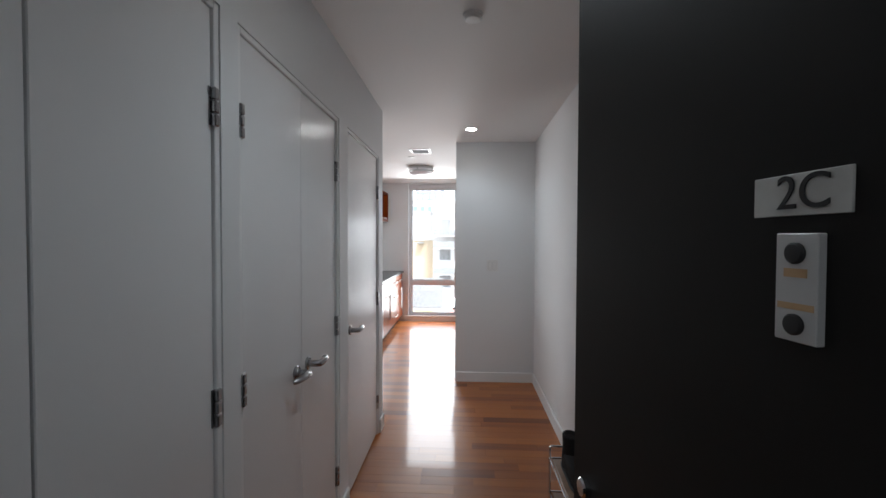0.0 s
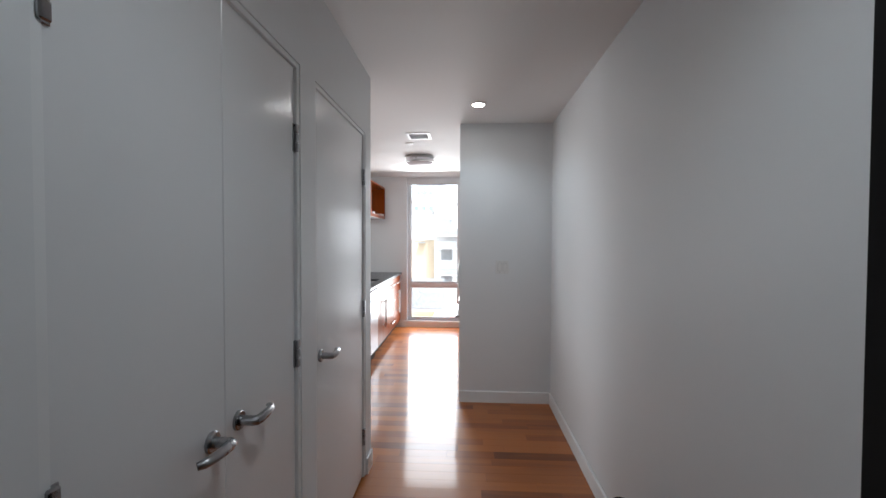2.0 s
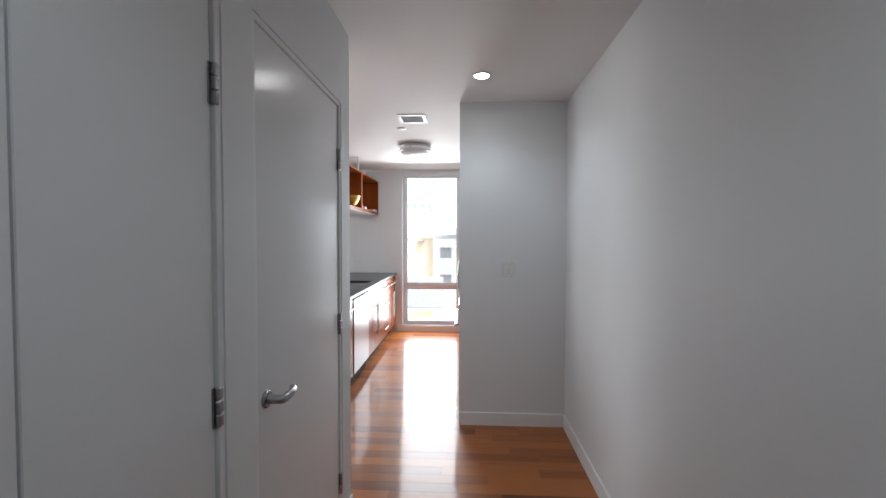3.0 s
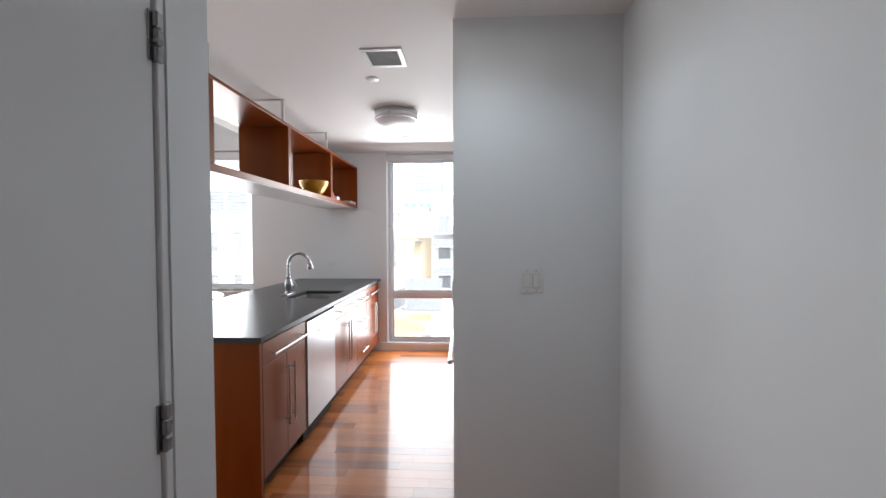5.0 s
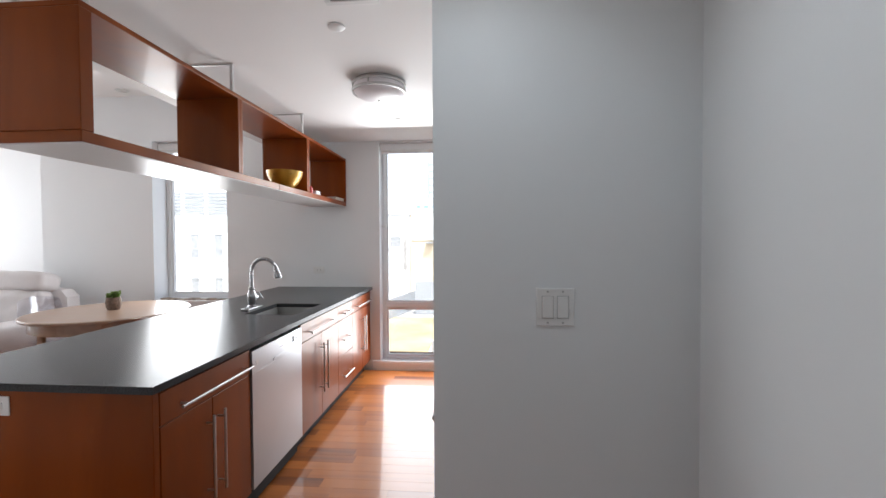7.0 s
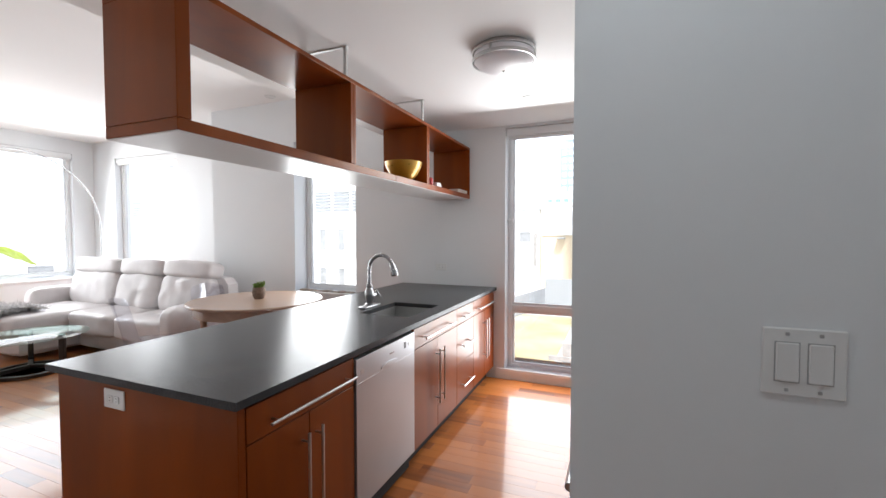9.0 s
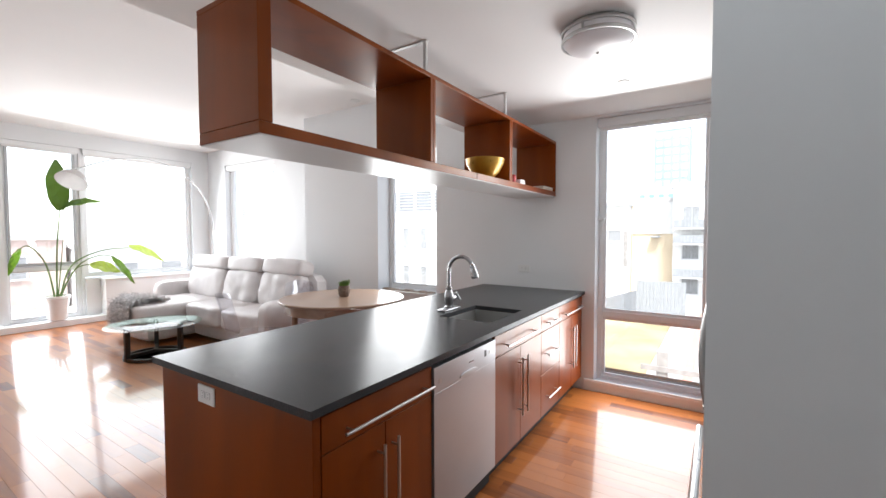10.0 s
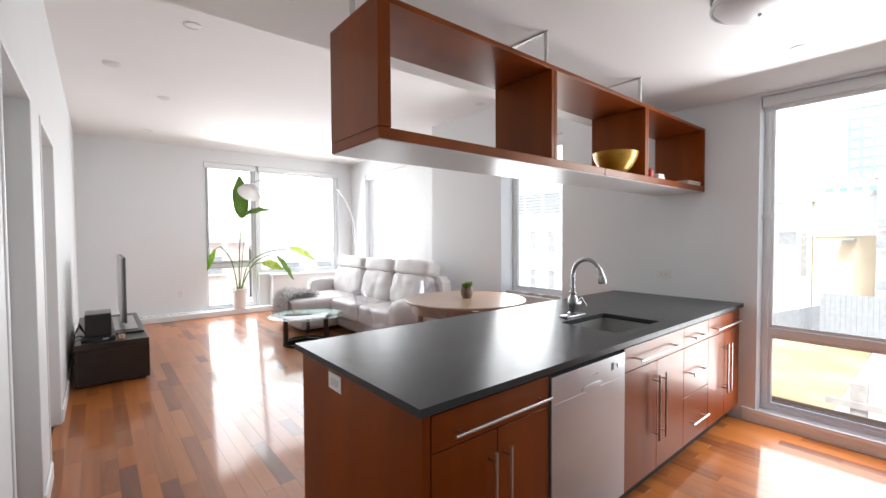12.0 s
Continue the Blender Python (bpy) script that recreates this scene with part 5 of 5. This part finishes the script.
stove()
cb = thing("side_cabinet", (1.7, 7.3, 0), "cherry base cabinet beside the stove", "cabinet")
part("body", box(1.37, 2.07, 6.82, 7.86, 0.1, 0.885), CHERRY, cb)
part("door", box(1.35, 1.369, 6.825, 7.335, 0.115, 0.87, 0.002), CHERRY, cb)
part("door", box(1.35, 1.369, 7.34, 7.855, 0.115, 0.87, 0.002), CHERRY, cb)
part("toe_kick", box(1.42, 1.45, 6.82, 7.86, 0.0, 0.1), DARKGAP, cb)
st = thing("side_worktop", (1.7, 7.3, 0.886), "polished black stone side worktop", "worktop")
part("slab", box(1.335, 2.075, 6.81, 7.87, 0.886, 0.914, 0.002), STONE, st)


# ---- shoe rack by the entry ----
place = HERE


def shoe_rack():
    t = thing("shoe_rack", (2.06, 2.5, 0), "low chrome shoe rack with wooden shelves", "shoe rack")
    x0, x1, y0, y1 = 1.950, 2.176, 2.17, 2.86
    for y in (y0, y1):
        pts = [(x0, y, 0), (x0, y, 0.345), (x0 + 0.006, y, 0.352), (x1 - 0.006, y, 0.352), (x1, y, 0.345), (x1, y, 0)]
        part("end_frame", tube(pts, 0.0065, 8), CHROME, t, "bent chrome tube frame", True)
    for z in (0.275, 0.09):
        part("rail", tube([(x0, y0, z + 0.012), (x0, y1, z + 0.012)], 0.005, 8), CHROME, t, "chrome rail", True)
        part("rail", tube([(x1, y0, z + 0.012), (x1, y1, z + 0.012)], 0.005, 8), CHROME, t, "chrome rail", True)
        part("rail", tube([(x0, y1, z + 0.012), (x1, y1, z + 0.012)], 0.005, 8), CHROME, t, "chrome rail", True)
        part("shelf", box(x0 + 0.012, x1 - 0.012, y0 + 0.012, y1 - 0.012, z, z + 0.014, 0.002), TABLEWOOD, t, "wooden shelf board")


shoe_rack()


def boot(x, y, z, tall=1.0):
    cloth = plain("black_suede", (0.006, 0.006, 0.007), 0.85, vary=0.3, bump=0.3)
    t = thing("ankle_boot", (x, y, z), "black suede ankle boot on the shoe rack", "boot", "boots")
    shaft = turned([(0, 0), (0.05, 0), (0.052, 0.05), (0.047, 0.10), (0.049, 0.15), (0.050, 0.165), (0.044, 0.170), (0.03, 0.155), (0, 0.15)], (0, 0, 0), "z", 24)
    shaft.transform(Matrix.Translation((x, y, z + 0.012)) @ Matrix.Diagonal((0.85, 1.1, tall, 1)))
    part("shaft", shaft, cloth, t, "", True)
    part("toe", cushion(x - 0.045, x + 0.045, y - 0.23, y + 0.05, z + 0.012, z + 0.095, 3.5, 8), cloth, t, "", True)
    part("sole", cushion(x - 0.047, x + 0.047, y - 0.235, y + 0.065, z, z + 0.014, 5, 6), BLACK, t, "", True)


boot(2.035, 2.75, 0.29)
boot(2.12, 2.78, 0.29, 0.72)


# ---- outside ----
STUCCO = plain("white_render", (0.72, 0.72, 0.71), 0.9, vary=0.06, scale=0.5, bump=0.2, bump_scale=8)
CREAM = plain("cream_render", (0.66, 0.55, 0.40), 0.85, vary=0.1, scale=0.4, bump=0.2, bump_scale=8)
BRICK = plain("reddish_brick", (0.52, 0.41, 0.37), 0.85, vary=0.15, scale=2)
DARKGLASS = plain("dark_window_glass", (0.27, 0.275, 0.28), 0.35, vary=0.2)
BLUEGLASS = plain("blue_tower_glass", (0.20, 0.34, 0.46), 0.5, vary=0.3, scale=0.4)
CONCRETE = plain("pale_concrete", (0.62, 0.62, 0.62), 0.8, vary=0.08, scale=0.5)
FENCE = plain("grey_fence", (0.27, 0.28, 0.29), 0.7, vary=0.15)
LAWN = plain("dry_lawn", (0.35, 0.30, 0.18), 0.95, vary=0.35, scale=0.35, bump=0.5, bump_scale=20)
ROOF = plain("grey_roof", (0.5, 0.49, 0.48), 0.9)
TIMBER = plain("weathered_timber", (0.28, 0.265, 0.25), 0.8, vary=0.2, scale=4)
GROUND_Z = -3.6

structure("ground", box(-600, 600, -600, 600, GROUND_Z - 0.5, GROUND_Z), plain("pale_paving", (0.36, 0.355, 0.35), 0.9, vary=0.1, scale=0.3), "pale paved ground reaching the horizon", "ground")
structure("lawn", box(-12, -0.7, 14.5, 30, GROUND_Z, GROUND_Z + 0.05), LAWN, "dry yellowish courtyard lawn", "lawn")


def building(name, x0, x1, y0, y1, z1, wall_mat, label, side, rows, cols, size, first, step_z, glass, margin=1.0, louvre_rows=()):
    """A block with windows on the side that faces the flat: 'y' (towards -y) or 'x' (towards +x)."""
    t = thing(name, ((x0 + x1) / 2, (y0 + y1) / 2, GROUND_Z), label, "building")
    part("wall", box(x0, x1, y0, y1, GROUND_Z, z1), wall_mat, t)
    part("roof", merge(box(x0 - 0.15, x1 + 0.15, y0 - 0.15, y1 + 0.15, z1, z1 + 0.3)), ROOF if wall_mat is not STUCCO else CONCRETE, t)
    a0, a1 = (x0, x1) if side == "y" else (y0, y1)
    w, h = size
    for r in range(rows):
        z = first + r * step_z
        for c in range(cols):
            m = a0 + margin + (a1 - a0 - 2 * margin) * (c + 0.5) / cols

            def slab(p, q, lo, hi, d0, d1):
                return box(p, q, y0 - d1, y0 - d0, lo, hi) if side == "y" else box(x1 + d0, x1 + d1, p, q, lo, hi)

            if r in louvre_rows:
                for k in range(7):
                    part("louvre_slat", slab(m - w * 1.25, m + w * 1.25, z + k * h / 7, z + k * h / 7 + h / 14, 0.0, 0.06), FENCE, t)
                continue
            wdw = part("window", slab(m - w / 2, m + w / 2, z, z + h, 0.0, 0.02), glass, t)
            fr = merge(slab(m - w / 2 - 0.06, m - w / 2, z, z + h, 0, 0.05), slab(m + w / 2, m + w / 2 + 0.06, z, z + h, 0, 0.05), slab(m - w / 2 - 0.06, m + w / 2 + 0.06, z + h, z + h + 0.06, 0, 0.05))
            part("frame", fr, CONCRETE, wdw)
            part("sill", slab(m - w / 2 - 0.1, m + w / 2 + 0.1, z - 0.1, z, 0, 0.12), CONCRETE, wdw)
    return t


building("apartment_house", -26, -7.5, 20.5, 32, 9.5, STUCCO, "white rendered apartment house with louvred vents", "y", 4, 17, (0.36, 1.0), -1.2, 1.85, DARKGLASS, 0.3, (2,))
cream = building("cream_house", -4.09, -1.35, 38, 48, 3.6, CREAM, "cream rendered low house with a pale parapet", "y", 0, 3, (1.2, 1.0), 1.6, 3, DARKGLASS, 1.0)
part("parapet", box(-4.09, -1.35, 37.9, 37.997, 1.33, 3.6), STUCCO, cream, "pale rendered parapet")
part("drainpipe", tube([(-4.0, 37.9, 3.6), (-4.0, 37.9, GROUND_Z)], 0.05, 8), CREAM, cream, "painted drainpipe")
part("wall_lamp", box(-2.75, -2.15, 37.3, 37.99, 1.05, 1.17, 0.02), FENCE, cream, "dark bracket lamp")
white = building("white_house", -12.2, -4.1, 36.9, 48, 3.4, STUCCO, "low white house with strip windows", "y", 1, 5, (0.88, 0.8), 0.78, 3, DARKGLASS, 0.2)
part("door", box(-4.43, -4.16, 36.86, 36.899, -1.05, 1.5), TIMBER, white, "tall narrow brown door")
part("door", box(-5.2, -4.75, 36.86, 36.899, -2.6, -0.4), CONCRETE, white, "pale grey door")
balcony = building("balcony_house", -1.2, 14, 36, 50, 4.4, STUCCO, "pale house with dark windows and balconies", "y", 3, 9, (0.9, 1.1), -2.6, 2.3, DARKGLASS, 0.2)
for z in (-1.4, 0.75, 1.75):
    rail = part("balcony", box(-1.1, 9, 34.9, 35.99, z - 0.12, z), CONCRETE, balcony, "concrete balcony slab")
    part("railing", box(-1.1, 9, 34.86, 34.899, z, z + 0.5), FENCE, rail, "dark balcony railing")
building("mosaic_block", -10, 12, 78, 90, 8.2, CONCRETE, "pale block with coloured windows", "y", 3, 16, (0.8, 1.0), 3.2, 1.6, BLUEGLASS, 0.3)
TOWERWHITE = plain("pale_tower_bay", (0.60, 0.63, 0.66), 0.8, vary=0.1, scale=0.3)
building("glass_tower", -16.1, -6.4, 150, 160, 32.6, plain("tower_cladding", (0.27, 0.34, 0.43), 1.0, vary=0.15, scale=0.15), "distant blue glass apartment tower", "y", 9, 4, (1.2, 1.3), 11.0, 2.4, TOWERWHITE, 0.3)
building("brick_house", -60, -36, -5, 14, 1.0, BRICK, "low reddish brick house across the street", "x", 1, 5, (1.4, 1.4), -1.5, 3, DARKGLASS)
building("street_house", -58, -34, 14.3, 34, 0.4, STUCCO, "low white house across the street", "x", 1, 6, (1.4, 1.5), -2.2, 3, DARKGLASS)

def fence(x0, y0, x1, y1, h, n):
    t = thing("fence", (x0, y0, GROUND_Z), "grey slatted courtyard fence", "fence", "courtyard fences")
    d = Vector((x1 - x0, y1 - y0, 0))
    for k in range(n):
        p = Vector((x0, y0, GROUND_Z)) + d * (k / n)
        q = Vector((x0, y0, GROUND_Z)) + d * ((k + 0.97) / n)
        s = Vector((-d.y, d.x, 0)).normalized() * 0.03
        b = bmesh.new()
        v = [b.verts.new(c + Vector((0, 0, z))) for z in (0.05, h) for c in (p - s, q - s, q + s, p + s)]
        for f in ((0, 1, 2, 3), (7, 6, 5, 4), (0, 4, 5, 1), (1, 5, 6, 2), (2, 6, 7, 3), (3, 7, 4, 0)):
            b.faces.new([v[i] for i in f])
        bmesh.ops.recalc_face_normals(b, faces=b.faces)
        part("slat", b, FENCE, t)


fence(-2.65, 31.2, -0.1, 31.2, 2.2, 14)
fence(-4.1, 28.6, -3.0, 33.6, 1.3, 16)
fence(-12.2, 31.2, -12.2, 22, 1.5, 20)
gp = thing("garden_post", (-0.1, 19.7, GROUND_Z), "weathered timber post with cross rail", "post")
part("post", box(-0.27, 0.06, 19.55, 19.85, GROUND_Z, -2.5, 0.01), TIMBER, gp)
part("rail", box(-0.75, 1.5, 19.49, 19.55, -3.16, -2.98, 0.006), TIMBER, gp)
structure("kerb_red", box(0.45, 0.72, 14, 34, GROUND_Z, GROUND_Z + 0.12), plain("red_paint", (0.50, 0.24, 0.20), 0.7, vary=0.15), "red painted courtyard kerb", "kerb")

for m in (STUCCO, CREAM, BRICK, DARKGLASS, BLUEGLASS, CONCRETE, FENCE, LAWN, ROOF, TOWERWHITE, TIMBER):
    m.node_tree.nodes["Principled BSDF"].inputs["Specular IOR Level"].default_value = 0.1


# ---- wooden floor planks ----
def plank_mesh(length, width=0.089):
    me = bpy.data.meshes.new("plank")
    b = box(0.0002, length - 0.0002, 0.0002, width - 0.0002, -0.014, 0.0, 0.0004)
    b.to_mesh(me)
    b.free()
    me.materials.append(FLOORWOOD)
    return me


def planks():
    rng = random.Random(7)
    lengths = [0.32, 0.46, 0.6, 0.76, 0.95]
    shared = {l: plank_mesh(l) for l in lengths}
    floor_ob = bpy.data.objects["floor"]
    near = []
    verts, faces = [], []
    y = Y0 + 0.004
    pitch = 0.089
    while y < YB:
        spans = [(HX - 0.1, RX)] if y < YL - pitch - 0.01 else [(XW, RX)] if y < YW - 0.05 else [(XW, XJ + 0.02)]
        for x0, x1 in spans:
            x = x0 - rng.random() * 0.3
            while x < x1:
                l = rng.choice(lengths)
                a, e = max(x, x0), min(x + l, x1)
                whole = a == x and e == x + l
                if e - a > 0.02:
                    if whole and 0.0 < a < 2.2 and len(near) < 150 or whole and -4.2 < a < -0.6 and 4.0 < y < 6.6 and len(near) < 300:
                        near.append((l, a, y))
                    else:
                        n = len(verts)
                        w, g = pitch - 0.0002, 0.0002
                        for zz, i in ((-0.014, 0.0), (-0.0004, 0.0), (0.0, 0.0004)):
                            verts += [(a + g + i, y + g + i, zz), (e - g - i, y + g + i, zz), (e - g - i, y + w - i, zz), (a + g + i, y + w - i, zz)]
                        for r in (0, 4):
                            for k in range(4):
                                faces.append((n + r + k, n + r + (k + 1) % 4, n + r + 4 + (k + 1) % 4, n + r + 4 + k))
                        faces.append((n + 8, n + 9, n + 10, n + 11))
                x += l
        y += pitch
    for l, a, yy in near:
        ob = new("plank", shared[l])
        ob.location = (a, yy, 0)
        ob.parent = floor_ob
    me = bpy.data.meshes.new("planks")
    me.from_pydata(verts, [], faces)
    me.materials.append(FLOORWOOD)
    ob = new("planks", me)
    ob.parent = floor_ob
    tagged(ob, "lacquered reddish hardwood floor planks", kind="stuff")


planks()
